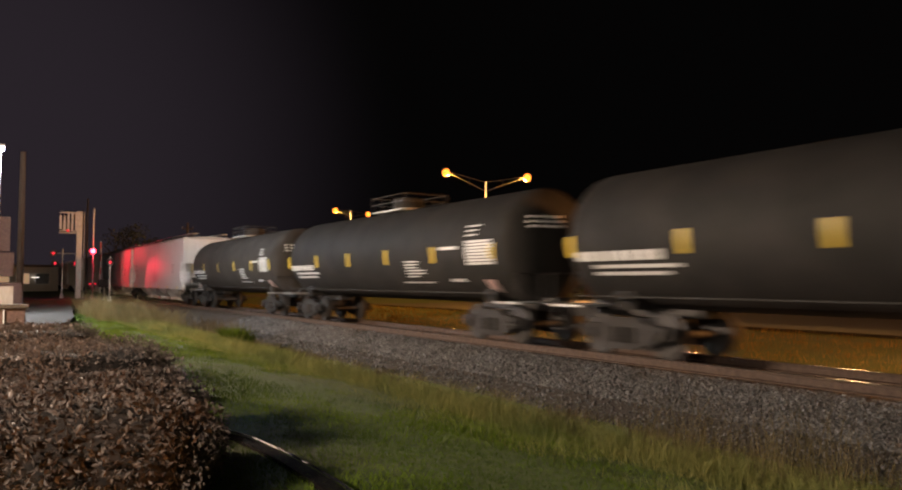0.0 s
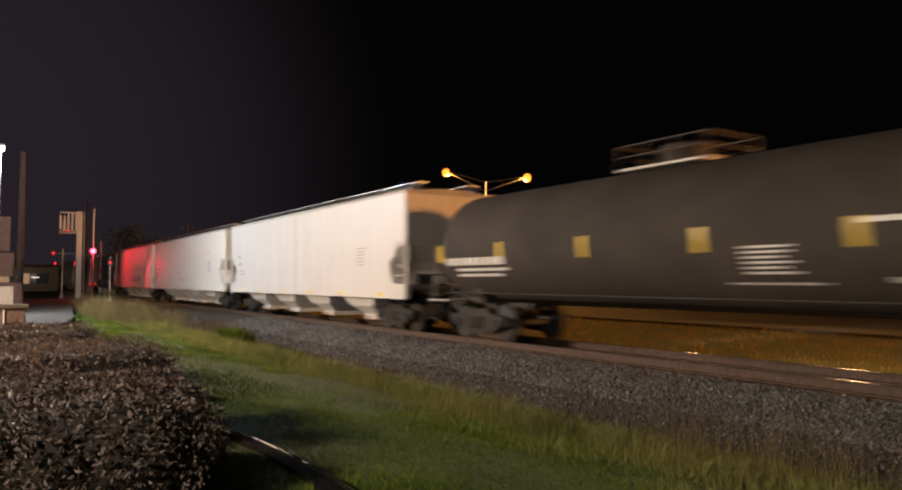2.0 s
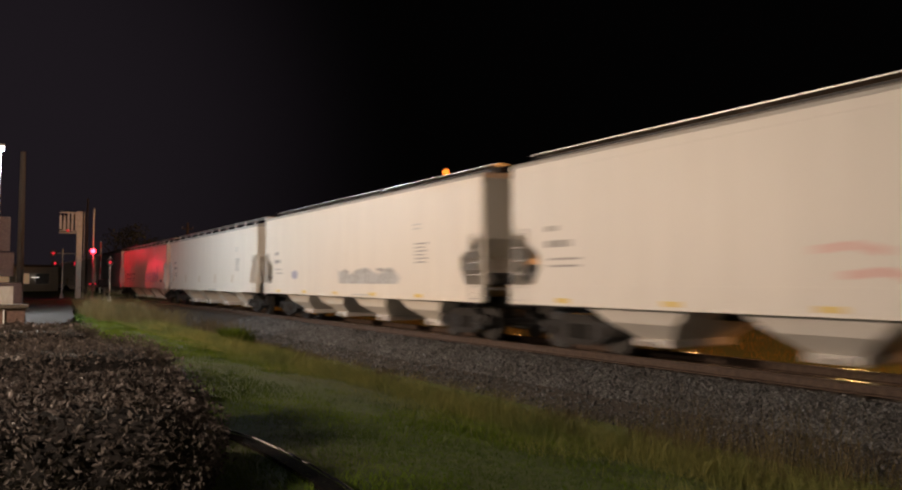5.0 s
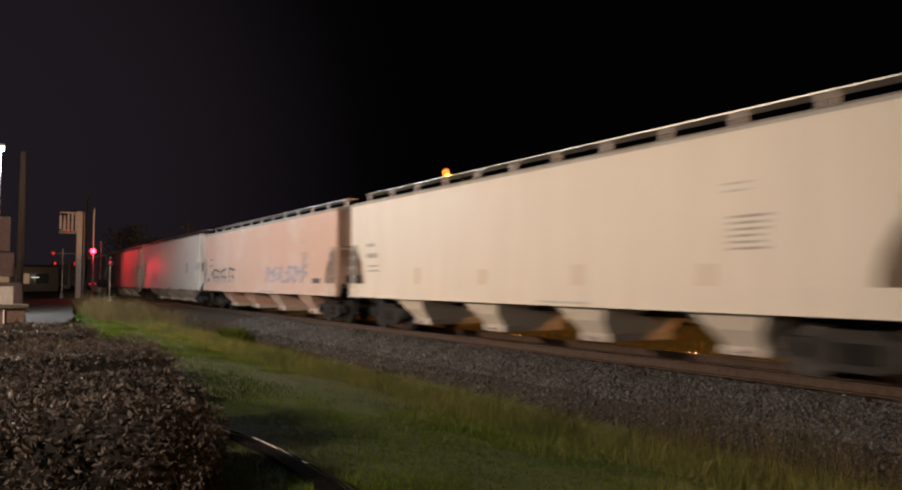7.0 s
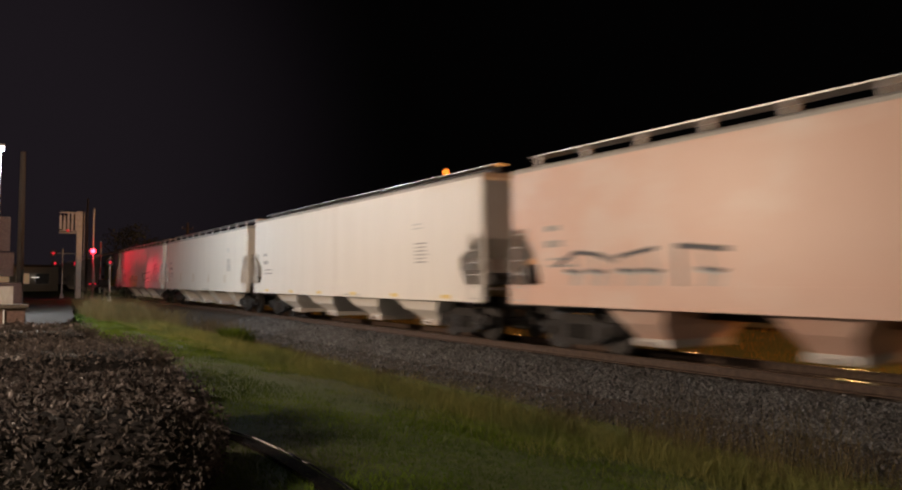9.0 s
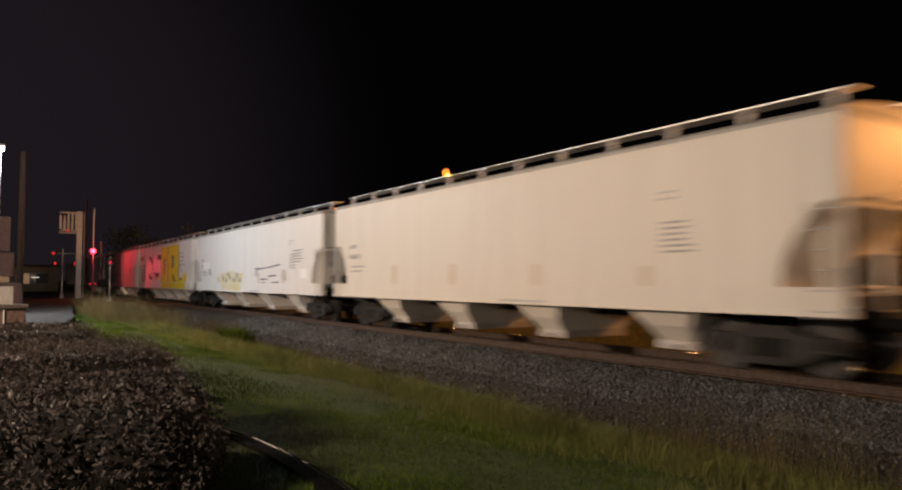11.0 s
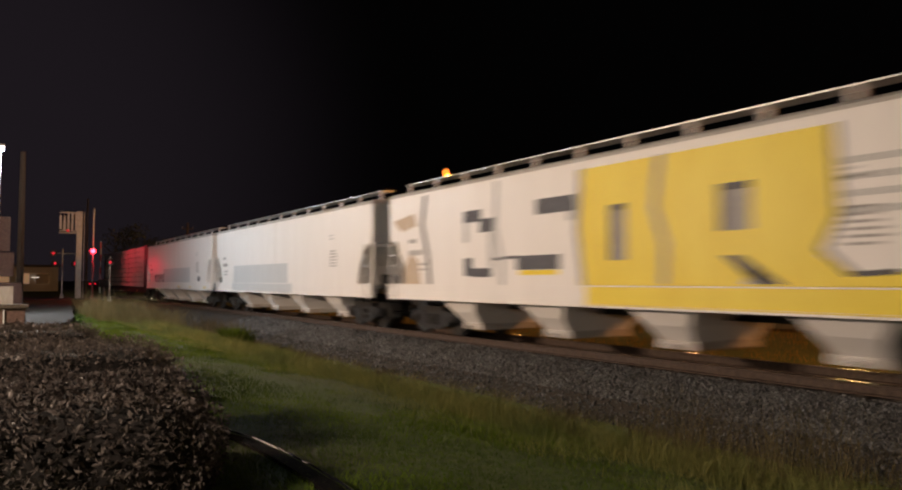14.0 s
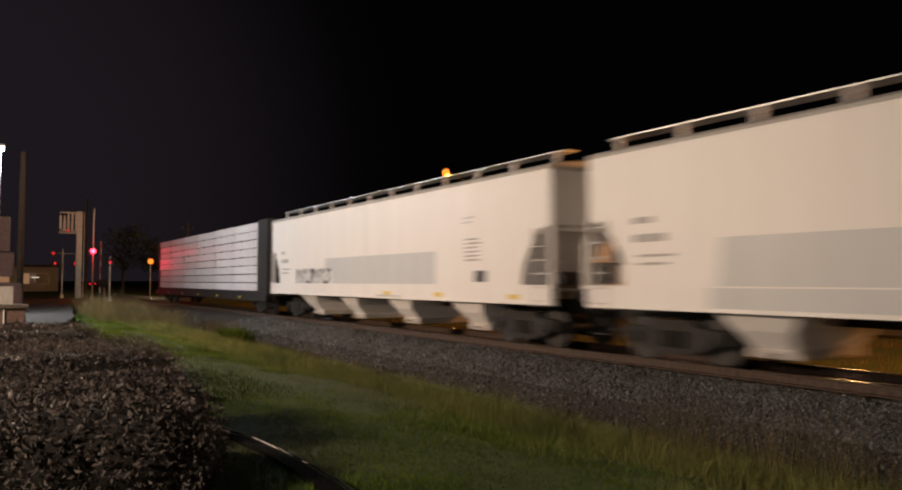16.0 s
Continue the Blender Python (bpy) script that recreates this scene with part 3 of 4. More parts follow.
        bmesh.ops.solidify(bm, geom=list(bm.faces), thickness=0.003)
        return part(name, bm, material, car, lab)
    car["half"] = half
    RUNNING.append((car, centre))
    return car, e, on_tank


def tank_marks(e, on_tank, reflect):
    for x in reflect:
        on_tank("reflector", x - 0.09, x + 0.09, 2.02, 2.46, M_YELLOW, "yellow reflective strip")
    x = -e + 0.75
    while x < -e + 3.0:
        w = random.uniform(0.16, 0.3)
        on_tank("lettering", x, x + w, 1.93, 2.12, M_MARKING)
        x += w + 0.05
    for z, n in ((1.78, 2.2), (1.64, 1.9)):
        on_tank("lettering", -e + 1.2, -e + 1.2 + n, z, z + 0.07, M_MARKING)
    for i in range(8):
        on_tank("stencil_line", e - 2.2, e - 1.0 - random.uniform(0, 0.15), 2.50 - i * 0.08, 2.56 - i * 0.08, M_MARKING)
    for i in range(3):
        on_tank("stencil_line", e - 2.2, e - 1.6 - random.uniform(0, 0.2), 2.92 - i * 0.12, 2.96 - i * 0.12, M_MARKING)
    for i in range(6):
        on_tank("stencil_line", 2.3, 3.4 - random.uniform(0, 0.5), 2.06 - i * 0.085, 2.10 - i * 0.085, M_MARKING)
    on_tank("stencil_line", 4.3, 5.2, 2.36, 2.44, M_MARKING)
    on_tank("stencil_line", 4.6, 5.3, 1.50, 1.58, M_MARKING)
    on_tank("stencil_line", 1.9, 3.6, 1.46, 1.50, M_MARKING)
    on_tank("placard", e - 1.65, e - 1.25, 1.24, 1.56, M_PINK, "pale pink square placard")


GAPS = [6.4, -12.9, -29.78, -46.2, -65.24, -84.5, -102.18, -121.5, -140.79, -159.91, -179.08, -198.83, -217.23, -236.7, -256.1, -281.0]
for k, lab in ((0, "long black tank car with yellow reflective strips"), (1, "black tank car with white stencilled lettering"), (2, "faded brown-black tank car with white stencils")):
    car, e, on_tank = tank_car(lab, GAPS[k + 1], GAPS[k], M_TANK_FADED if k == 2 else M_TANK)
    tank_marks(e, on_tank, [-8.45, -5.5, -2.75, 0.0, 2.8, 5.6, 8.3] if k == 0 else [-7.3, -4.45, -1.65, 1.15, 3.95, 6.75] if k == 1 else [-7.1, -4.4, -1.5, 1.45, 4.2, 6.75])


def small_marks(car, e, dark=M_FADED):
    bars(car, "stencil", -e + 1.2, -e + 1.75, FACE, 2.72, 1, 0.12, 0.1, dark)
    bars(car, "stencil", -e + 1.2, -e + 2.0, FACE, 2.40, 1, 0.15, 0.1, dark)
    bars(car, "stencil", -e + 1.3, -e + 2.3, FACE, 2.02, 2, 0.05, 0.10, dark)
    bars(car, "stencil", e - 3.3, e - 2.6, FACE, 2.60, 6, 0.045, 0.06, dark)
    bars(car, "stencil", e - 3.4, e - 2.9, FACE, 3.15, 2, 0.04, 0.08, M_GREYPATCH)
    bars(car, "stencil", 0.8, 2.6, SIDE - 0.032, 1.10, 1, 0.05, 0.05, M_GREYPATCH)


HOPPERS = [
    ("plain pale grey covered hopper car with octagonal end openings", M_GREY, 4, "hex"),
    ("off-white covered hopper car with faint red spray marks", M_WHITE, 4, "hex"),
    ("off-white covered hopper car with a small grey tag", M_WHITE2, 4, "hex"),
    ("cream covered hopper car with worn stencils", M_WHITE2, 4, "round"),
    ("faded pink covered hopper car with spray-painted tags", M_SALMON, 4, "round"),
    ("clean white covered hopper car", M_WHITE, 4, "hex"),
    ("cream covered hopper car with small dark stencils", M_WHITE2, 4, "round"),
    ("white covered hopper car with small yellow graffiti", M_BRIGHT, 4, "round"),
    ("white covered hopper car with large yellow block graffiti", M_BRIGHT, 4, "round"),
    ("white covered hopper car with a long grey paint patch", M_BRIGHT, 4, "round"),
    ("white covered hopper car with a grey patch and black tag", M_BRIGHT, 4, "round"),
]
CARS = []
for k in range(11):
    lab, paint, bays, cut = HOPPERS[k]
    CARS.append(hopper(lab, GAPS[k + 4], GAPS[k + 3], paint, bays, cut))
    small_marks(*CARS[-1])



# ---- spray paint on the hopper sides
def tag_scrawl(car, x0, x1, z0, z1, material, n, width=0.05, face=FACE):
    """A loose scrawled tag of bent strokes."""
    for i in range(n):
        xa = x0 + (x1 - x0) * (i + 0.2) / n
        w = (x1 - x0) / n
        kind = i % 4
        if kind == 0:
            line = [(xa, z0), (xa + 0.15 * w, z1), (xa + 0.6 * w, z1 - 0.1), (xa + 0.5 * w, (z0 + z1) / 2)]
        elif kind == 1:
            line = [(xa + 0.6 * w, z1), (xa + 0.1 * w, z1 - 0.15), (xa + 0.5 * w, (z0 + z1) / 2), (xa, z0 + 0.05)]
        elif kind == 2:
            line = [(xa, z1 - 0.1), (xa + 0.4 * w, z1), (xa + 0.35 * w, z0), (xa + 0.8 * w, z0 + 0.1)]
        else:
            line = [(xa, z0 + 0.1), (xa + 0.3 * w, z0), (xa + 0.7 * w, z0 + 0.3), (xa + 0.3 * w, z1), (xa + 0.9 * w, z1 - 0.05)]
        stroke(car, "spray_stroke", line, width, face, material)


# car with faint red marks
c, e = CARS[1]
for x, z in ((-1.5, 1.98), (-1.1, 1.6), (-0.3, 1.55)):
    stroke(c, "spray_stroke", [(x, z), (x + 0.5, z + 0.06), (x + 0.9, z - 0.05)], 0.13, FACE, M_PINK)
# car with the small grey tag
c, e = CARS[2]
slab(c, "tag_fill", [(-0.3, 1.33), (3.4, 1.33), (3.6, 1.62), (3.1, 1.95), (2.4, 1.70), (1.5, 1.98), (0.6, 1.72), (-0.4, 1.90)], FACE, M_GREYPATCH)
tag_scrawl(c, -0.2, 3.4, 1.36, 1.9, M_FADED, 5, 0.08, FACE - 0.008)
slab(c, "emblem", [(-4.5, 1.72), (-4.3, 1.58), (-4.0, 1.62), (-3.95, 1.86), (-4.2, 1.95), (-4.5, 1.88)], FACE, M_BLUEMARK)
# faded pink car
c, e = CARS[4]
stroke(c, "spray_stroke", [(-6.75, 1.85), (-6.2, 2.12), (-5.6, 2.05), (-5.2, 1.9)], 0.09, FACE, M_DARKMARK)
stroke(c, "spray_stroke", [(-5.1, 2.0), (-4.3, 2.13)], 0.09, FACE, M_DARKMARK)
stroke(c, "spray_stroke", [(-3.75, 1.38), (-3.8, 2.16), (-2.9, 2.06)], 0.10, FACE, M_DARKMARK)
for x in (-6.5, -5.9, -5.1, -4.6, -3.4):
    stroke(c, "spray_stroke", [(x, 1.72), (x + 0.4, 1.66), (x + 0.3, 1.36), (x + 0.55, 1.34)], 0.09, FACE, M_GREYPATCH)
    stroke(c, "spray_stroke", [(x + 0.05, 1.75), (x + 0.45, 1.70)], 0.07, FACE - 0.012, M_DARKMARK)
tag_scrawl(c, 1.25, 5.7, 1.42, 2.10, M_BLUEMARK, 6, 0.11)
tag_scrawl(c, 1.65, 5.9, 1.50, 1.92, M_BLUEMARK, 5, 0.07, FACE - 0.012)
for x in (-6.3, -5.75, -5.3, -4.85, -4.4, -3.3):
    stroke(c, "spray_stroke", [(x, 1.36), (x + 0.12, 1.7), (x + 0.02, 2.02)], 0.06, FACE - 0.02, M_FADED)
slab(c, "data_plate", rect(6.2, 6.85, 1.36, 1.62), FACE, M_DARKMARK)
# brown stains above the outlets
for k in (3, 6, 7):
    c, e = CARS[k]
    for x in (-4.3, -1.4, 1.7, 4.6):
        h = random.uniform(0.35, 0.6)
        slab(c, "rust_stain", [(x, 1.40), (x + 0.22, 1.38), (x + 0.26, 1.40 + h), (x + 0.04, 1.42 + h)], FACE - 0.0005, M_STAIN)
    slab(c, "rust_stain", [(e - 1.15, 1.36), (e - 1.0, 1.36), (e - 1.02, 2.2), (e - 0.75, 2.6), (e - 0.85, 2.62), (e - 1.2, 2.15)], FACE, M_STAIN)
# small yellow graffiti
c, e = CARS[7]
slab(c, "spray_fill", [(-3.75, 1.33), (-0.5, 1.33), (-0.35, 1.9), (-1.2, 1.86), (-1.9, 2.05), (-2.4, 1.92), (-3.2, 1.96), (-3.85, 1.84)], FACE, M_PALE)
slab(c, "spray_fill", rect(-3.6, -0.5, 1.065, 1.445), SIDE - 0.032, M_PALE)
for x, z in ((-3.5, 1.6), (-3.0, 1.45), (-2.4, 1.62), (-1.8, 1.5), (-1.3, 1.75), (-0.9, 1.5), (-2.75, 1.8)):
    slab(c, "spray_blot", [(x, z), (x + 0.28, z - 0.08), (x + 0.36, z + 0.14), (x + 0.1, z + 0.2)], FACE - 0.006, M_FADED)
stroke(c, "spray_stroke", [(1.4, 2.12), (1.75, 2.05), (3.0, 2.10), (4.4, 2.2)], 0.05, FACE, M_DARKMARK)
for x0, x1, z in ((2.1, 2.9, 1.58), (3.0, 3.9, 1.72), (2.0, 2.6, 1.42), (3.4, 4.2, 1.44)):
    stroke(c, "spray_stroke", [(x0, z), (x1, z + 0.03)], 0.06, FACE, M_DARKMARK)
slab(c, "spray_fill", [(1.35, 1.75), (1.7, 1.7), (1.75, 2.05), (1.4, 2.1)], FACE, M_GREYPATCH)
slab(c, "spray_fill", [(4.5, 1.6), (5.1, 1.5), (4.95, 1.95), (4.6, 2.0)], FACE, M_GREYPATCH)
slab(c, "spray_fill", [(-6.0, 1.85), (-5.4, 1.8), (-5.6, 2.15), (-5.95, 2.25)], FACE, M_GREYPATCH)
slab(c, "white_patch", rect(-7.1, -5.85, 2.18, 2.54), FACE - 0.005, M_PANEL, "clean bright white panel")
slab(c, "notice_panel", rect(6.45, 7.1, 1.62, 2.0), FACE, M_PANEL)
bars(c, "stencil", 6.3, 7.4, FACE, 2.75, 5, 0.05, 0.06, M_FADED)
# large block letters: two white ones edged in grey, two filled with yellow
c, e = CARS[8]
slab(c, "spray_fill", [(-0.2, 1.33), (6.4, 1.33), (6.8, 1.98), (6.1, 2.0), (5.6, 1.65), (4.9, 1.62), (4.5, 1.9), (4.75, 2.4), (4.65, 3.82), (-0.25, 3.82)], FACE, M_SPRAY)
slab(c, "spray_fill", rect(0.0, 6.3, 1.065, 1.445), SIDE - 0.032, M_SPRAY)
slab(c, "spray_fill", rect(0.0, 6.3, 1.452, 1.473), -1.649, M_SPRAY)
slab(c, "spray_fill", rect(0.0, 6.3, 1.037, 1.058), -1.649, M_SPRAY)
Y2 = FACE - 0.006
for x0, x1, z0, z1 in ((0.6, 0.98, 1.93, 3.02), (2.9, 3.44, 2.36, 3.15)):
    slab(c, "letter_counter", rect(x0, x1, z0, z1), Y2, M_FADED)
    slab(c, "letter_edge", rect(x0, x0 + 0.12, z0, z1), Y2 - 0.006, M_DARKMARK)
    slab(c, "letter_edge", rect(x0 + 0.13, x1, z1 - 0.12, z1), Y2 - 0.006, M_DARKMARK)
slab(c, "letter_edge", [(2.95, 1.95), (3.25, 1.95), (4.15, 1.33), (3.7, 1.33)], Y2, M_DARKMARK)
slab(c, "letter_edge", [(3.45, 1.7), (3.62, 1.7), (3.5, 1.33), (3.2, 1.33)], Y2, M_GREYPATCH)
stroke(c, "letter_edge", [(1.75, 3.8), (1.62, 2.9), (1.85, 2.2), (1.8, 1.35)], 0.16, Y2, M_FADED)
stroke(c, "letter_edge", [(-0.15, 3.8), (-0.25, 2.6), (-0.1, 1.4)], 0.14, Y2, M_FADED)
stroke(c, "letter_edge", [(4.7, 3.8), (4.75, 2.5), (4.5, 2.0), (4.9, 1.62), (5.5, 1.66)], 0.08, Y2, M_DARKMARK)
for x0, x1, z0, z1 in ((-4.1, -3.4, 3.0, 3.3), (-3.45, -2.9, 2.72, 3.06), (-4.07, -3.75, 1.65, 2.1), (-3.75, -3.0, 1.62, 1.84), (-2.1, -0.75, 1.78, 2.1), (-1.45, -0.3, 3.0, 3.34)):
    slab(c, "letter_block", rect(x0, x1, z0, z1), Y2, M_DARKMARK)
slab(c, "letter_block", rect(-4.1, -3.9, 2.5, 3.0), Y2, M_GREYPATCH)
slab(c, "letter_block", rect(-3.1, -2.9, 1.85, 2.7), Y2, M_GREYPATCH)
slab(c, "letter_block", rect(-2.0, -0.8, 1.66, 1.77), Y2, M_SPRAY)
slab(c, "letter_block", rect(-0.5, -0.3, 2.8, 3.0), Y2, M_GREYPATCH)
stroke(c, "letter_edge", [(-2.9, 2.05), (-2.1, 2.08)], 0.07, Y2, M_DARKMARK)
stroke(c, "letter_edge", [(-2.8, 3.88), (-2.85, 2.8), (-2.6, 2.0), (-2.6, 1.34)], 0.16, Y2, M_GREYPATCH)
stroke(c, "letter_edge", [(-5.85, 3.86), (-6.0, 3.1), (-5.7, 2.2), (-5.6, 1.35)], 0.16, Y2, M_DARKMARK)
slab(c, "rust_patch", [(-7.5, 3.3), (-6.4, 3.45), (-6.3, 3.1), (-7.0, 2.95), (-7.3, 3.1)], Y2, M_RUST)
slab(c, "rust_patch", [(-6.95, 1.33), (-6.05, 1.33), (-6.2, 2.1), (-6.6, 2.3), (-6.9, 1.9)], Y2, M_RUST)
bars(c, "stencil", 5.0, 6.9, FACE, 3.3, 4, 0.10, 0.14, M_GREYPATCH)
# long grey patches
c, e = CARS[9]
slab(c, "buff_patch", [(-5.5, 1.33), (1.4, 1.33), (1.35, 2.24), (-5.4, 2.26)], FACE - 0.005, M_BUFF)
slab(c, "buff_patch", rect(-5.6, 1.9, 1.065, 1.445), SIDE - 0.032, M_BUFF)
c, e = CARS[10]
slab(c, "buff_patch", rect(-3.0, 3.9, 1.33, 2.33), FACE - 0.005, M_BUFF)
slab(c, "spray_fill", [(-5.5, 1.4), (-2.4, 1.36), (-2.5, 1.95), (-3.6, 1.8), (-4.4, 2.0), (-5.6, 1.85)], FACE - 0.010, M_MARKING)
tag_scrawl(c, -5.6, -2.6, 1.4, 1.95, M_DARKMARK, 8, 0.10, FACE - 0.017)
slab(c, "data_plate", rect(5.6, 6.05, 1.5, 1.78), FACE, M_DARKMARK)
for x in (1.2, 3.9, 6.9):
    slab(c, "reflector", rect(x, x + 0.35, 1.10, 1.22), -1.632, M_YELLOW, "yellow reflective strip")


def lumber_car(q0, q1):
    """A bulkhead flat car stacked with wrapped lumber."""
    half, centre = (q1 - q0) / 2, (q0 + q1) / 2
    car = new("lumber_flat_car")
    car.location = (centre, TRACK_Y, 0)
    tagged(car, "bulkhead flat car stacked with white wrapped lumber packs", "flat car", group="freight cars of the train")
    bm = B()
    box(bm, -half + 0.55, half - 0.55, -1.45, 1.45, 0.86, 1.02, 0.02)
    for sgn in (-1, 1):
        box(bm, -half + 0.6, half - 0.6, *sorted((sgn * 1.35, sgn * 1.47)), 0.62, 0.86)
    part("deck", bm, M_IRON, car)
    for sgn in (-1, 1):
        deep = 1.35 if sgn > 0 else 0.25
        bm = B()
        box(bm, *sorted((sgn * (half - 0.62), sgn * (half - 0.62 - deep))), -1.42, 1.42, 1.02, 4.30, 0.03)
        bulkhead = part("bulkhead", bm, M_IRON, car)
        for y in (-1.2, -0.4, 0.4, 1.2):
            bm = B()
            xx = sgn * (half - 0.56)
            box(bm, xx - 0.055, xx + 0.055, y - 0.06, y + 0.06, 1.02, 4.32)
            part("stiffener", bm, M_IRON, bulkhead)
        coupler(car, sgn, half)
        truck(car, sgn * (half - 2.4))
    lo, hi = -half + 0.92, half - 2.02
    n, layers, high = 6, 8, 0.40
    w = (hi - lo) / n
    bm = B()
    box(bm, -w / 2 + 0.015, w / 2 - 0.015, -1.38, 1.38, 0, high - 0.035, 0.02)
    pack = part("lumber_pack", bm, M_WRAP, car, "pack of boards in white wrap")
    pack.location = (lo + w / 2, 0, 1.06)
    for r in range(layers):
        for i in range(n):
            if r or i:
                shared("lumber_pack", pack, car, (lo + w * (i + 0.5), random.uniform(-0.035, 0.035), 1.06 + r * high), random.uniform(-0.25, 0.25))
    for r in range(1, layers):
        bm = B()
        for i in range(n):
            for k in (-0.3, 0.3):
                x = lo + w * (i + 0.5 + k)
                box(bm, x - 0.04, x + 0.04, -1.34, 1.34, 1.06 + r * high - 0.035, 1.06 + r * high)
        tagged(part("dunnage", bm, M_TIE, car), kind="stuff")
    for i in range(n):
        slab(car, "reflector", rect(lo + w * i + 0.3, lo + w * i + 0.6, 0.70, 0.80), -1.472, M_YELLOW)
    RUNNING.append((car, centre))


lumber_car(GAPS[15], GAPS[14])
drop_library()


# ---------------------------------------------------------------- trackside posts, lamps and buildings
def rod_part(name, a, b, r, material, parent, r2=None, seg=12, label=""):
    bm = B()
    rod(bm, a, b, r, seg, r2)
    return part(name, bm, material, parent, label, False)


def thing(name, label, category, group=""):
    t = tagged(new(name), label, category, group)
    t.matrix_basis = TURN
    return t


def lot_lamp():
    x, y = LED_AT[0] - 0.1, 1.09
    t = thing("car_park_lamp", "white steel lamp post with a bright cold LED head", "lamp post")
    rod_part("pole", (x, y, -0.05), (x, y, 7.0), 0.10, M_POLEWHITE, t, 0.08, 16)
    rod_part("base", (x, y, -0.05), (x, y, 0.30), 0.24, M_BEIGE, t, 0.22, 16)
    bm = B()
    box(bm, x - 0.18, x + 0.5, y - 0.2, y + 0.2, 6.99, 7.11, 0.03)
    head = part("lamp_head", bm, M_GALV, t)
    bm = B()
    box(bm, x + 0.1, x + 0.46, y - 0.17, y + 0.17, 6.88, 6.988)
    part("lens", bm, M_LED, head, "glowing white LED lens")


lot_lamp()


def low_wall():
    t = thing("masonry_wall", "low brown masonry wall with a dark cap", "wall")
    bm = B()
    box(bm, -23.9, -23.3, -6.0, 1.46, -0.05, 0.78, 0.02)
    part("wall_body", bm, M_BRICK, t)
    bm = B()
    box(bm, -23.98, -23.22, -6.05, 1.53, 0.78, 0.88, 0.015)
    part("cap", bm, M_TIE, t)
    bm = B()
    box(bm, -23.29, -23.27, 0.93, 0.96, 0.3, 0.74)
    part("marker_strip", bm, M_POLEWHITE, t, "white reflective strip")


low_wall()


def utility_pole(x, y, h, r, label, arm=None):
    t = thing("utility_pole", label, "utility pole")
    rod_part("pole", (x, y, ground_z(x, y) - 0.05), (x, y, h), r, M_BARK, t, r * 0.72, 14)
    if arm:
        bm = B()
        box(bm, x - 0.06, x + 0.06, y - arm / 2, y + arm / 2, h - 0.75, h - 0.62)
        a = part("crossarm", bm, M_BARK, t)
        for s in (-0.45, 0.45):
            rod_part("insulator", (x, y + s * arm, h - 0.62), (x, y + s * arm, h - 0.45), 0.05, M_GALV, a, 0.03, 8)
    return t


utility_pole(-52.05, 2.90, 9.5, 0.21, "weathered wooden utility pole by the crossing")
utility_pole(-87.6, 21.6, 8.25, 0.17, "wooden pole with a short crossarm beyond the track", 1.3)
utility_pole(-95.0, 12.0, 11.2, 0.13, "thin dark pole far behind the crossing")


def sign_stack():
    t = thing("pole_sign", "pale stacked sign panels seen edge-on", "sign")
    for z0, z1, w in ((3.05, 4.85, 0.60), (1.75, 3.0, 0.80)):
        bm = B()
        box(bm, -44.6, -44.2, 0.64, 1.39 + w, z0, z1, 0.04)
        part("panel", bm, M_BRICK, t)
    rod_part("post", (-44.4, 0.9, -0.05), (-44.4, 0.9, 1.8), 0.12, M_GALV, t)
    t2 = thing("equipment_box", "yellow steel equipment box on the ground", "equipment box")
    bm = B()
    box(bm, -44.0, -43.2, 0.44, 2.54, -0.05, 1.45, 0.06)
    part("casing", bm, M_BRICK, t2)
    bm = B()
    box(bm, -43.19, -43.17, 0.74, 2.14, 0.15, 1.25)
    part("door", bm, M_RUST, t2)


sign_stack()


def signal_mast():
    """Tall signal post with a caged bracket."""
    x, y = -73.6, 8.68
    t = thing("signal_mast", "tall grey signal mast with a caged side bracket", "railway signal")
    bm = B()
    box(bm, x - 0.24, x + 0.24, y - 0.26, y + 0.2, -0.1, 7.8, 0.03)
    part("mast", bm, M_GALV, t)
    rod_part("conduit", (x + 0.1, y + 0.36, 0), (x + 0.1, y + 0.36, 7.8), 0.04, M_GALV, t)
    bm = B()
    for z in (6.0, 7.65):
        for dx in (-0.4, 0.4):
            box(bm, x + dx - 0.03, x + dx + 0.03, y - 1.6, y - 0.25, z - 0.04, z + 0.04)
    part("bracket", bm, M_GALV, t)
    bm = B()
    box(bm, x - 0.45, x + 0.45, y - 1.65, y - 0.25, 5.78, 5.86)
    part("platform", bm, M_GRATE, t)
    for k in range(5):
        bm = B()
        yy = y - 1.58 + k * 0.31
        box(bm, x + 0.38, x + 0.42, yy - 0.09, yy + 0.09, 6.05 + 0.10 * (k < 1), 7.6 - 0.25 * (k < 2))
        part("cage_slat", bm, M_GALV, t)
    bm = B()
    box(bm, x - 0.2, x + 0.2, y - 1.5, y - 0.7, 5.95, 6.9, 0.05)
    head = part("signal_head", bm, M_IRON, t)
    bm = B()
    rod(bm, (x + 0.44, y - 1.0, 6.0), (x + 0.46, y - 1.0, 6.0), 0.10, 14)
    part("lens", bm, M_REDSOFT, head)


signal_mast()


def flasher(x, y, h, lamps, label, lens, arm=True):
    """A crossing signal: mast, crossbuck, crossarm and hooded red lamps (offset, height)."""
    t = thing("crossing_signal", label, "crossing signal", "crossing signals")
    rod_part("mast", (x, y, -0.06), (x, y, h), 0.07, M_GALV, t)
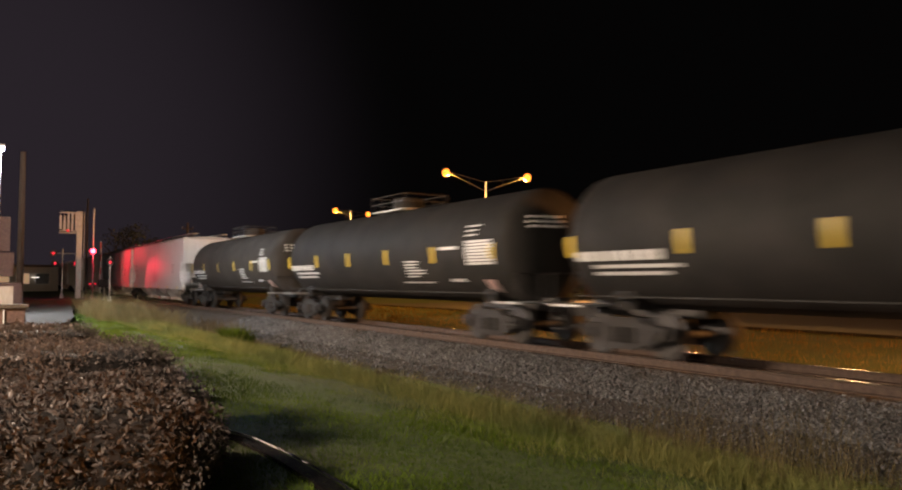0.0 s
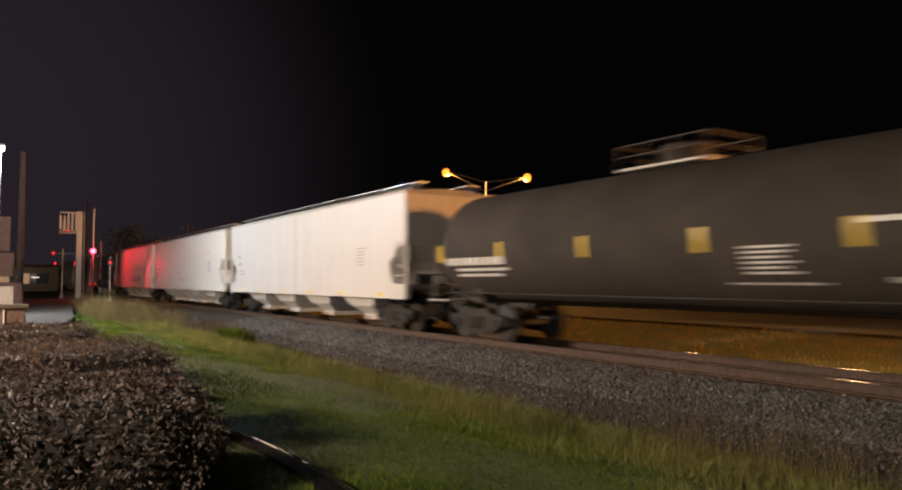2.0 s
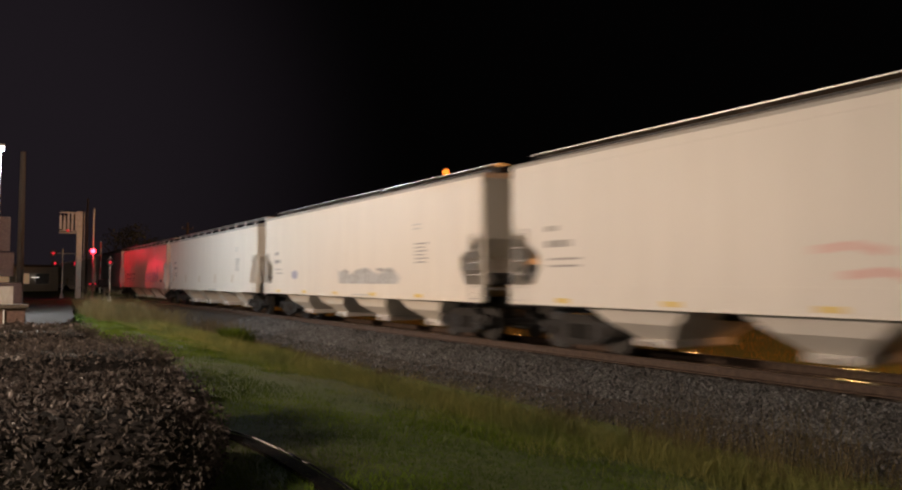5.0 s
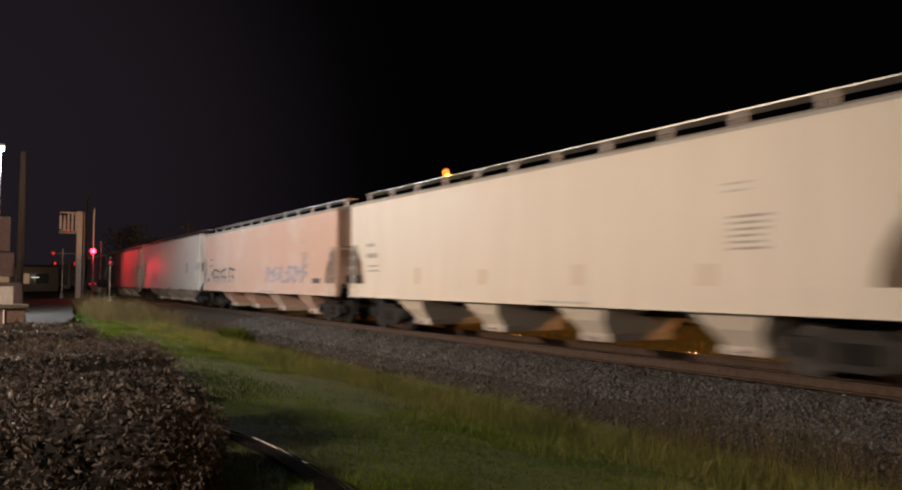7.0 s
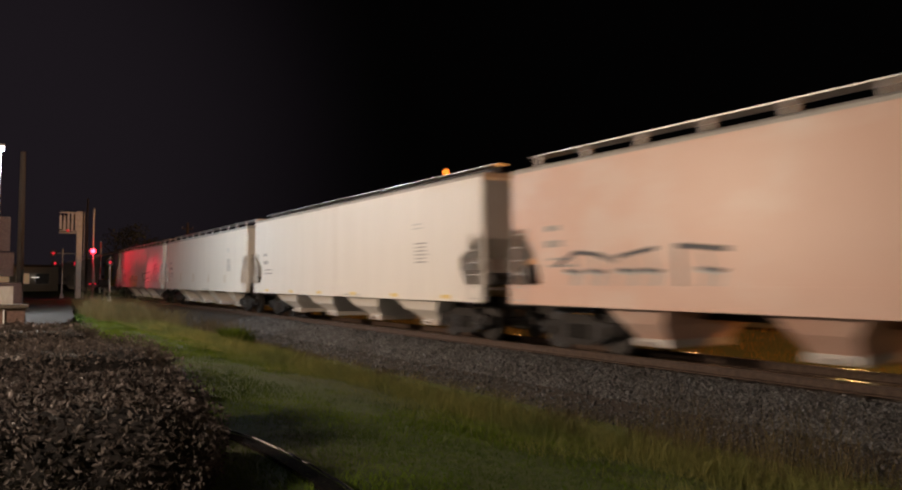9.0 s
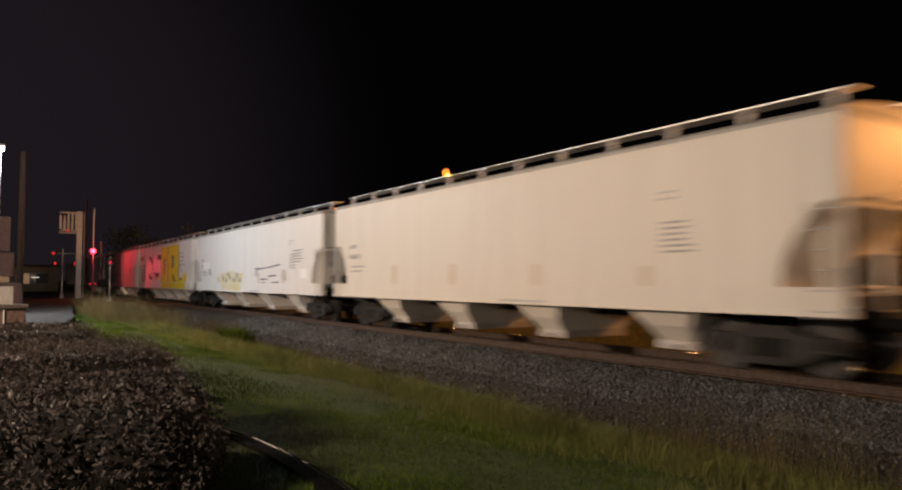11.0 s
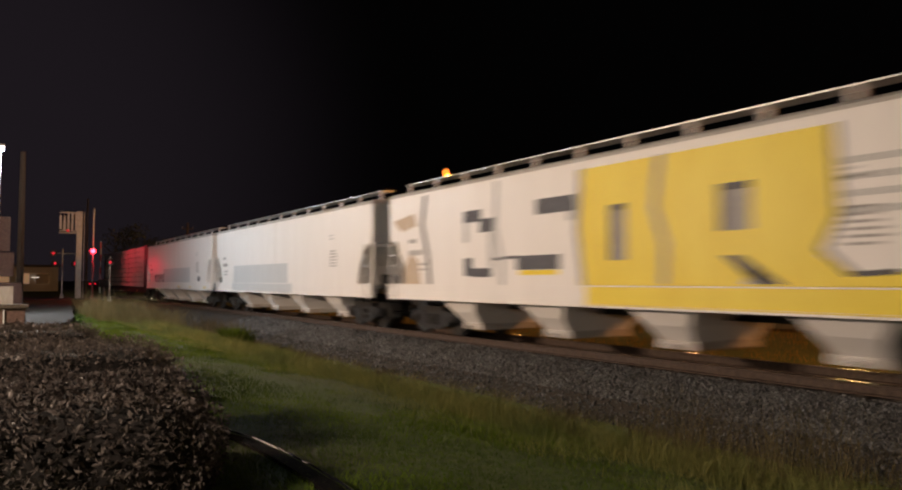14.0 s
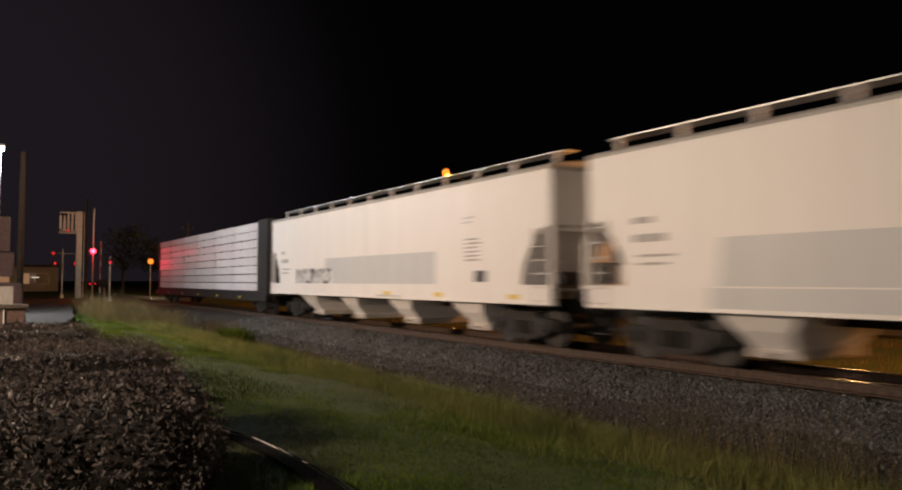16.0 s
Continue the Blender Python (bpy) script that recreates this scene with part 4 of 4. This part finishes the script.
    rod_part("base", (x, y, -0.06), (x, y, 0.35), 0.2, M_GALV, t, 0.12)
    rod_part("finial", (x, y, h), (x, y, h + 0.15), 0.09, M_GALV, t, 0.02)
    for dy, z, m in lamps:
        bm = B()
        rod(bm, (x - 0.02, y + dy, z), (x + 0.06, y + dy, z), 0.30, 20)
        back = part("background_disc", bm, M_IRON, t)
        bm = B()
        rod(bm, (x + 0.065, y + dy, z), (x + 0.11, y + dy, z), 0.19 if m is M_RED else 0.11, 18)
        part("lens", bm, m, back, "round red lens")
        bm = B()
        for k in range(7):
            a = math.pi * k / 6
            box(bm, x + 0.06, x + 0.32, y + dy + 0.125 * math.cos(a) - 0.03, y + dy + 0.125 * math.cos(a) + 0.03, z + 0.125 * math.sin(a) - 0.012, z + 0.125 * math.sin(a) + 0.012)
        part("hood", bm, M_IRON, back)
    if arm:
        ys = [dy for dy, z, m in lamps]
        rod_part("crossarm", (x, y + min(ys + [0]), lamps[0][1]), (x, y + max(ys + [0]), lamps[0][1]), 0.04, M_GALV, t)
    return t


flasher(-74.5, 7.45, 4.3, [(-0.75, 4.0, M_REDSOFT), (-0.6, 3.1, M_REDSOFT), (1.0, 3.1, M_REDSOFT)], "galvanised crossing signal with small red lamps", M_REDSOFT)
flasher(RED_AT[0] - 0.1, RED_AT[1], 7.6, [(0.0, RED_AT[2], M_RED)], "tall crossing signal with a brightly lit red lamp", M_RED, False)
flasher(-60.9, 9.32, 3.3, [(0.0, 2.95, M_REDSOFT)], "crossing signal with a lit red lamp close to the train", M_REDSOFT, False)


def gate():
    x, y = -66.3, 9.42
    t = thing("crossing_gate", "raised crossing gate arm striped red and white", "crossing gate")
    bm = B()
    box(bm, x - 0.3, x + 0.3, y - 0.1, y + 0.75, 1.0, 1.65, 0.05)
    part("drive_box", bm, M_IRON, t)
    rod_part("post", (x, y + 0.3, -0.06), (x, y + 0.3, 1.05), 0.09, M_GALV, t)
    for k in range(8):
        bm = B()
        box(bm, x + 0.02, x + 0.05, y - 0.06, y + 0.06, 0.55 + k * 0.52, 0.55 + (k + 1) * 0.52)
        part("arm_stripe", bm, M_REDMARK if k % 2 else M_MARKING, t)
    bm = B()
    box(bm, x - 0.02, x + 0.019, y - 0.03, y + 0.03, 0.5, 4.8)
    part("arm_core", bm, M_GALV, t)
    for dy in (-0.28, 0.1):
        bm = B()
        rod(bm, (x + 0.32, y - 0.5 + dy, 1.28), (x + 0.36, y - 0.5 + dy, 1.28), 0.07, 12)
        part("arm_lamp", bm, M_REDSOFT, t, "small red lamp")
    bm = B()
    box(bm, x + 0.25, x + 0.31, y - 0.9, y - 0.1, 1.22, 1.34)
    part("lamp_bracket", bm, M_IRON, t)


gate()


def sodium_mast(hub, lamps, label):
    t = thing("street_lamp", label, "street lamp", "sodium street lamps")
    hx, hy, hz = hub
    rod_part("pole", (hx, hy, -0.6), (hx, hy, hz + 0.75), 0.13, M_GALV, t, 0.07, 14)
    for lx, ly, lz in lamps:
        a, b = Vector((hx, hy, hz)), Vector((lx, ly, lz))
        top = Vector((hx, hy, hz + 0.7))
        mid = a.lerp(b, 0.45)
        arm = rod_part("arm", a, b, 0.05, M_STEEL, t, None, 8)
        rod_part("tie_rod", top, a.lerp(b, 0.92) + Vector((0, 0, 0.10)), 0.03, M_STEEL, arm, None, 8)
        rod_part("strut", mid, top.lerp(a.lerp(b, 0.92) + Vector((0, 0, 0.10)), 0.45), 0.025, M_STEEL, arm, None, 8)
        d = (b - a).normalized()
        bm = B()
        rod(bm, b - d * 0.1, b + d * 0.55, 0.16, 12, 0.10)
        head = part("lamp_head", bm, M_STEEL, t)
        bm = B()
        bmesh.ops.create_uvsphere(bm, u_segments=16, v_segments=8, radius=0.30)
        bmesh.ops.translate(bm, vec=(lx + d.x * 0.2, ly + d.y * 0.2, lz - 0.02), verts=bm.verts)
        part("lens", bm, M_SODIUM, head, "glowing orange lens", True)


sodium_mast((-44.91, 33.19, 8.38), [SODIUM_AT[0], SODIUM_AT[1]], "galvanised street lamp with two trussed arms lit orange")
sodium_mast((-77.0, 37.4, 8.95), [SODIUM_AT[2], (-76.2, 39.0, 9.3)], "distant galvanised street lamp lit orange")


def post_lamp():
    t = thing("post_lamp", "short lamp post with a glowing orange lamp", "lamp post")
    x, y = -84.9, 17.06
    rod_part("post", (x, y, -0.1), (x, y, 3.5), 0.07, M_GALV, t)
    bm = B()
    bmesh.ops.create_uvsphere(bm, u_segments=14, v_segments=8, radius=0.30)
    bmesh.ops.translate(bm, vec=(x, y, 3.64), verts=bm.verts)
    part("globe", bm, M_SODIUM, t, "glowing orange globe", True)


post_lamp()


def road():
    bm = B()
    box(bm, -82.0, -69.5, -60, TRACK_Y - 1.9, -0.12, -0.03)
    box(bm, -82.0, -69.5, TRACK_Y + 1.9, 120, -0.12, -0.03)
    tagged(mesh_ob("road", bm, M_ASPHALT), "dark asphalt road over the level crossing", "road", kind="structure")
    bm = B()
    box(bm, -82.0, -69.5, TRACK_Y - 1.88, TRACK_Y - 0.85, -0.2, -0.02)
    box(bm, -82.0, -69.5, TRACK_Y - 0.62, TRACK_Y + 0.62, -0.2, -0.02)
    box(bm, -82.0, -69.5, TRACK_Y + 0.85, TRACK_Y + 1.88, -0.2, -0.02)
    tagged(mesh_ob("crossing_deck", bm, M_TIE), "timber crossing panels between the rails", "crossing deck", kind="structure")
    bm = B()
    box(bm, -300, 120, 28, 40, -0.66, -0.46)
    tagged(mesh_ob("road_far", bm, M_ASPHALT), "worn asphalt highway beyond the railway", "road", kind="structure")


road()


def far_building():
    t = thing("commercial_building", "low distant building with orange lit windows", "building")
    x = -127.0
    bm = B()
    box(bm, x - 9, x, -3.3, 12.2, -0.3, 3.6, 0.03)
    part("wall", bm, M_BEIGE, t)
    bm = B()
    box(bm, x - 9.3, x + 0.3, -3.6, 12.5, 3.6, 3.95, 0.03)
    part("roof", bm, M_TIE, t)
    for i in range(5):
        y = -1.3 + i * 2.6
        bm = B()
        box(bm, x + 0.02, x + 0.06, y, y + 1.9, 1.0, 2.7)
        w = part("window", bm, M_GALV, t)
        bm = B()
        box(bm, x + 0.065, x + 0.075, y + 0.08, y + 1.82, 1.08, 2.62)
        part("pane", bm, M_WINDOW if i in (2, 3) else M_PLASTIC, w)
    bm = B()
    box(bm, x + 0.1, x + 0.25, 8.6, 9.6, 2.0, 2.08)
    part("strip_light", bm, M_WHITEGLOW, t, "short white strip light")


far_building()


def shop_building():
    t = thing("shop_building", "low shop with lit windows beyond the highway", "building")
    y = 58.0
    bm = B()
    box(bm, -60.0, -14.0, y, y + 12, -0.5, 4.3, 0.03)
    part("wall", bm, M_BRICK, t)
    bm = B()
    box(bm, -60.4, -13.6, y - 0.4, y + 12.4, 4.3, 4.8, 0.03)
    part("roof", bm, M_TIE, t)
    bm = B()
    prism(bm, [(y - 0.05, 3.75), (y - 1.6, 3.45), (y - 1.6, 3.32), (y - 0.05, 3.6)], -58, -16, "x")
    part("awning", bm, M_BEIGE, t)
    for i in range(16):
        x = -57.5 + i * 2.6
        bm = B()
        box(bm, x, x + 1.9, y - 0.06, y - 0.01, 0.7, 3.2)
        w = part("window", bm, M_GALV, t)
        for k in (0, 1):
            bm = B()
            box(bm, x + 0.08 + k * 0.89, x + 0.93 + k * 0.89, y - 0.075, y - 0.064, 0.78, 3.12)
            part("pane", bm, M_SHOPGLOW if i in (4, 5, 7, 9, 12, 14) else M_PLASTIC, w)
    bm = B()
    bmesh.ops.create_uvsphere(bm, u_segments=12, v_segments=8, radius=0.22)
    bmesh.ops.translate(bm, vec=(-39.4, y - 0.5, 2.6), verts=bm.verts)
    lampo = part("wall_lamp", bm, M_VIOLET, t, "violet-white wall lamp", True)
    bm = B()
    box(bm, -39.45, -39.35, y - 0.4, y - 0.005, 2.78, 2.86)
    part("lamp_bracket", bm, M_GALV, t)


shop_building()


def tree(x, y, h, r, label, seed, n=1400):
    rnd = random.Random(seed)
    t = thing("tree", label, "tree")
    base = ground_z(x, y) - 0.1
    bm = B()
    rod(bm, (x, y, base), (x + 0.1, y, base + h * 0.5), 0.22, 10, 0.13)
    for k in range(7):
        a = k * 0.9 + rnd.random()
        z0 = base + h * (0.32 + 0.03 * k)
        rod(bm, (x + 0.05, y, z0), (x + math.cos(a) * r * 0.7, y + math.sin(a) * r * 0.7, z0 + h * 0.3), 0.09, 6, 0.02)
    part("trunk", bm, M_BARK, t)
    vs, fs = [], []
    lumps = [(rnd.uniform(-0.6, 0.6) * r, rnd.uniform(-0.6, 0.6) * r, rnd.uniform(0.5, 0.95) * h, rnd.uniform(0.25, 0.5) * r) for _ in range(16)]
    for _ in range(n):
        lx, ly, lz, lr = rnd.choice(lumps)
        d = Vector((rnd.gauss(0, 1), rnd.gauss(0, 1), rnd.gauss(0, 1))).normalized() * lr * rnd.uniform(0.7, 1.05)
        c = Vector((x + lx, y + ly, base + lz)) + d
        u = Vector((rnd.gauss(0, 1), rnd.gauss(0, 1), rnd.gauss(0, 1))).normalized() * 0.16
        w = u.cross(d).normalized() * 0.09
        i = len(vs)
        vs += [c - u, c + w, c + u, c - w]
        fs.append((i, i + 1, i + 2, i + 3))
    me = bpy.data.meshes.new("crown")
    me.from_pydata(vs, [], fs)
    me.materials.append(M_CANOPY)
    ob = new("crown", me)
    ob.parent = t
    tagged(ob, kind="stuff")


tree(-101.0, 17.0, 8.2, 3.4, "leafy roadside tree with a dim reddish glow", 3)
tree(-96.0, 20.5, 6.5, 2.8, "dark leafy roadside tree beyond the crossing", 5)


# ---------------------------------------------------------------- planting
def leaf_hedge(x0, x1, y0, y1, top, n, size, label, seed, skew):
    rng = np.random.default_rng(seed)
    cx, cy, hx, hy = (x0 + x1) / 2, (y0 + y1) / 2, (x1 - x0) / 2, (y1 - y0) / 2
    hz = top + 0.1
    t = thing("hedge", label, "hedge", "clipped hedges")
    p = 7.0

    def shell(u, v, scale):
        """A rounded block: u round it, v from the ground (0) to the middle of the top (1)."""
        ca, sa = np.cos(u), np.sin(u)
        k = (np.abs(ca) ** p + np.abs(sa) ** p) ** (-1 / p)
        w = v * np.pi / 2
        cw, sw = np.cos(w), np.sin(w)
        m = (np.abs(cw) ** p + np.abs(sw) ** p) ** (-1 / p)
        dx = hx * scale * k * ca * m * cw
        return np.stack([cx + dx, cy + hy * scale * k * sa * m * cw + skew * dx, -0.1 + hz * scale * m * sw], -1)

    # solid inner shell, its near-black colour stands for shade between the leaves
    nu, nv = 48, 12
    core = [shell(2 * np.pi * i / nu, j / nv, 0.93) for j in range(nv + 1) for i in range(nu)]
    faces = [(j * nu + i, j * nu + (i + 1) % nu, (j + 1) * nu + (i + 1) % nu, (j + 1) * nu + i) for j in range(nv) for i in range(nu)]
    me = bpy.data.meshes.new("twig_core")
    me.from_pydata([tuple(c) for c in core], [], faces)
    me.materials.append(M_HEDGE_DARK)
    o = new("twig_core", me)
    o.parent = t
    # leaves all over the shell
    u, v = rng.uniform(0, 2 * np.pi, n), np.arcsin(rng.uniform(0, 1, n) ** 0.8) * 2 / np.pi
    s = rng.uniform(0.92, 1.02, n) + 0.035 * np.sin(u * 9 + v * 13) + 0.02 * np.sin(u * 23 - v * 17)
    s += np.where(rng.uniform(0, 1, n) > 0.97, rng.uniform(0, 0.07, n), 0)
    c = shell(u, v, s)
    d = rng.normal(size=(n, 3)) + (c - np.array([cx, cy, 0.2])) * 0.5
    d /= np.linalg.norm(d, axis=1)[:, None]
    e1 = np.cross(d, rng.normal(size=(n, 3)))
    e1 /= np.linalg.norm(e1, axis=1)[:, None]
    e2 = np.cross(d, e1)
    ln = size * rng.uniform(0.5, 1.2, (n, 1))
    wd = ln * rng.uniform(0.35, 0.6, (n, 1))
    mid = d * ln * 0.15
    pts = np.stack([c - e1 * ln / 2, c + e2 * wd / 2 - mid, c + e1 * ln / 2, c - e2 * wd / 2 - mid], 1).reshape(-1, 3)
    i = np.arange(n)[:, None] * 4
    f = np.concatenate([i + np.array([[0, 1, 2]]), i + np.array([[0, 2, 3]])])
    me = bpy.data.meshes.new("leaves")
    me.from_pydata(pts.tolist(), [], f.tolist())
    me.materials.append(M_LEAF)
    o = new("leaves", me)
    o.parent = t
    tagged(o, kind="stuff")
    return t


leaf_hedge(-7.2, -4.6, -1.9, 1.60, 0.78, 40000, 0.052, "clipped hedge with small dark brown-purple leaves", 1, -0.16)
leaf_hedge(-10.9, -8.4, -1.6, 2.18, 0.80, 18000, 0.055, "clipped dark brown hedge behind the first one", 2, -0.10)
leaf_hedge(-14.9, -12.6, -1.4, 1.98, 0.80, 11000, 0.06, "clipped brown hedge by the masonry wall", 3, -0.08)


def blades(name, n, region, height, width, lean, material, label, seed, near=0.0, patchy=0.0):
    """Grass as bent two-piece blades. near: how strongly they crowd towards the viewer's end (+x)."""
    rng = np.random.default_rng(seed)
    x0, x1, y0, y1 = region
    k = rng.uniform(0, 1, n)
    x = x1 - (x1 - x0) * k ** (1 + near)
    y = rng.uniform(y0, y1, n)
    if patchy:
        f = np.array([noise.noise((a * 0.9, b * 1.6, seed)) for a, b in zip(x, y)])
        keep = f > patchy * rng.uniform(-0.5, 0.4, n)
        x, y = x[keep], y[keep]
        n = len(x)
    z = np.array([ground_z(a, b) for a, b in zip(x, y)]) - 0.02
    grow = 1.0 + 0.35 * np.array([noise.noise((a * 1.3, b * 1.3, 7.0)) for a, b in zip(x, y)])
    h = rng.uniform(*height, n) * grow
    far = 1 + np.clip((-x - 8) / 14, 0, 2.2)
    w = width * rng.uniform(0.7, 1.3, n) * far
    a = rng.uniform(0, 2 * np.pi, n)
    side = np.stack([np.cos(a), np.sin(a), np.zeros(n)], 1) * (w / 2)[:, None]
    b = rng.uniform(0, 2 * np.pi, n)
    bend = np.stack([np.cos(b), np.sin(b), np.zeros(n)], 1) * (h * rng.uniform(0.1, lean, n))[:, None]
    base = np.stack([x, y, z], 1)
    up = np.stack([np.zeros(n), np.zeros(n), h], 1)
    mid = base + up * 0.55 + bend * 0.35
    tip = base + up + bend
    pts = np.stack([base - side, base + side, mid + side * 0.8, mid - side * 0.8, tip], 1).reshape(-1, 3)
    i = np.arange(n)[:, None] * 5
    quads = (i + np.array([[0, 1, 2, 3]])).tolist()
    tris = (i + np.array([[3, 2, 4]])).tolist()
    tagged(cloud(name, pts.tolist(), quads + tris, material), label, "grass", kind="stuff")


blades("lawn_grass", 150000, (-42, -3.5, 1.2, 6.7), (0.03, 0.065), 0.007, 1.0, M_BLADE, "short mown green lawn grass", 11, 0.9)
blades("verge_grass", 60000, (-42, -2.5, 5.6, 7.6), (0.08, 0.40), 0.0045, 1.7, M_TALL, "tall dry yellow-green grass along the lawn edge", 12, 0.6, 1.0)
blades("rough_lawn_grass", 22000, (-42, -2.8, 4.6, 6.4), (0.05, 0.17), 0.004, 1.7, M_TALL, "longer unmown grass at the lawn edge", 19, 0.6, 0.8)
blades("ditch_weeds", 20000, (-40, -2.5, 7.1, 8.9), (0.06, 0.22), 0.012, 0.9, M_WEED, "low dark brown weeds at the foot of the ballast", 13, 0.6, 0.6)
blades("tall_weeds", 2600, (-6.4, -2.6, 6.5, 8.1), (0.35, 1.0), 0.0045, 0.6, M_BRUSH, "tall thin weeds growing by the ballast", 14, 0.0, 0.4)
blades("brush_grass", 8500, (-42, -33, 4.0, 7.9), (0.2, 1.35), 0.0032, 1.2, M_BRUSH, "clump of tall wispy pale brush", 15, 0.0, 0.5)
blades("trackside_weeds", 700, (-33, -27, 7.6, 8.6), (0.3, 0.9), 0.012, 0.5, M_WEED, "thin brown weeds standing by the ballast", 16, 0.0)
blades("small_bush", 1500, (-24.4, -23.2, 6.6, 7.3), (0.25, 0.62), 0.022, 0.9, M_BLADE, "small dark green bush in the verge", 17, 0.0)
blades("far_grass", 70000, (-60, 22, 14.8, 27.8), (0.06, 0.24), 0.008, 0.8, M_STRAW, "rough dry grass beyond the track", 18, 0.2, 0.3)


def bed_edge():
    """Dark mulch strip with black plastic edging that curves out from the hedge."""
    line = [(-7.5, 2.02), (-7.3, 2.2), (-6.9, 2.32), (-6.3, 2.37), (-5.7, 2.38), (-5.1, 2.36), (-4.5, 2.3), (-3.8, 2.15)]
    t = thing("mulch_bed", "strip of dark mulch behind black plastic edging", "mulch bed")
    bm = B()
    outer, inner = [], []
    for (x, y) in line:
        outer.append(bm.verts.new((x, y, ground_z(x, y) + 0.035)))
        inner.append(bm.verts.new((x - 0.03, y - 0.16, ground_z(x, y) + 0.05)))
    for i in range(len(line) - 1):
        bm.faces.new((outer[i], outer[i + 1], inner[i + 1], inner[i]))
    bmesh.ops.recalc_face_normals(bm, faces=bm.faces)
    r = bmesh.ops.extrude_face_region(bm, geom=list(bm.faces))
    bmesh.ops.translate(bm, vec=(0, 0, -0.09), verts=[v for v in r["geom"] if isinstance(v, bmesh.types.BMVert)])
    bmesh.ops.recalc_face_normals(bm, faces=bm.faces)
    part("mulch", bm, M_MULCH, t)
    bm = B()
    for a, b in zip(line, line[1:]):
        rod(bm, (a[0], a[1], ground_z(*a) + 0.06), (b[0], b[1], ground_z(*b) + 0.05), 0.010, 8)
        rod(bm, (a[0], a[1], ground_z(*a) + 0.02), (b[0], b[1], ground_z(*b) + 0.02), 0.012, 8)
    part("edging", bm, M_PLASTIC, t, "black plastic edging with a shiny rim")


bed_edge()


def stones(name, n, region, size, label, seed, near=0.8, material=M_STONE):
    """Crushed stone lying on the ballast bank."""
    rng = np.random.default_rng(seed)
    x0, x1, y0, y1 = region
    x = x1 - (x1 - x0) * rng.uniform(0, 1, n) ** (1 + near)
    y = rng.uniform(y0, y1, n)
    z = np.interp(np.abs(y - TRACK_Y), [0, 1.4, 1.75, 3.45], [-0.22, -0.22, -0.27, -0.86])
    unit = np.array([(-1, -1, -1), (1, -1, -1), (1, 1, -1), (-1, 1, -1), (-1, -1, 1), (1, -1, 1), (1, 1, 1), (-1, 1, 1)], float)
    s = rng.uniform(*size, (n, 1, 1)) * (1 + np.clip((-x - 8) / 25, 0, 1))[:, None, None]
    p = unit[None] * rng.uniform(0.45, 1.0, (n, 8, 3)) * s * rng.uniform(0.6, 1.0, (n, 1, 3)) * 0.6
    a = rng.uniform(0, 2 * np.pi, n)
    b = rng.uniform(-0.9, 0.9, n)
    ca, sa, cb, sb = np.cos(a), np.sin(a), np.cos(b), np.sin(b)
    o = np.zeros(n)
    i1 = np.ones(n)
    rz = np.stack([np.stack([ca, -sa, o], 1), np.stack([sa, ca, o], 1), np.stack([o, o, i1], 1)], 1)
    rx = np.stack([np.stack([i1, o, o], 1), np.stack([o, cb, -sb], 1), np.stack([o, sb, cb], 1)], 1)
    p = np.einsum("nij,nkj->nki", rz @ rx, p)
    p += np.stack([x, y, z + s[:, 0, 0] * rng.uniform(-0.05, 0.35, n)], 1)[:, None]
    f = np.array([(0, 3, 2, 1), (4, 5, 6, 7), (0, 1, 5, 4), (1, 2, 6, 5), (2, 3, 7, 6), (3, 0, 4, 7)])
    faces = (np.arange(n)[:, None, None] * 8 + f[None]).reshape(-1, 4)
    tagged(cloud(name, p.reshape(-1, 3).tolist(), faces.tolist(), material), label, "gravel", kind="stuff")


stones("ballast_stones", 48000, (-34, -2.5, TRACK_Y - 2.55, TRACK_Y - 1.02), (0.035, 0.07), "loose grey crushed ballast stones", 21)
stones("scattered_stones", 2600, (-28, -2.5, TRACK_Y - 3.3, TRACK_Y - 2.5), (0.03, 0.06), "scattered stones at the foot of the ballast", 23)
stones("track_stones", 14000, (-46, -2.5, TRACK_Y - 0.66, TRACK_Y + 2.4), (0.035, 0.07), "dusty ballast stones between the rails", 22, 0.8, M_DUST)


def gravel_apron():
    rng = np.random.default_rng(5)
    bm = B()
    prism(bm, [(-50.0, 1.0), (-27.5, 0.9), (-26.0, 1.6), (-28.5, 2.5), (-33.0, 3.1), (-38.0, 3.5), (-44.5, 4.2), (-50.0, 4.3)], -0.2, 0.10, "z")
    tagged(mesh_ob("gravel_apron", bm, M_BED), "pale gravel apron beside the brush", "gravel", kind="structure")


gravel_apron()


def motions():
    """All that moves: the cars run along the track, their wheelsets turn."""
    for car, centre in RUNNING:
        walk(car, [(t, pose(centre + SPEED * t, TRACK_Y, 0)) for t in range(0, 17)])
    steps = int(SECONDS * FPS)
    turn = math.degrees(SPEED / WHEEL_R / FPS)
    for w, x in SPINNING:
        walk(w, [(i / FPS, pose(x, 0, WHEEL_R, 0, (turn * i) % 360, 0)) for i in range(steps + 1)])


motions()
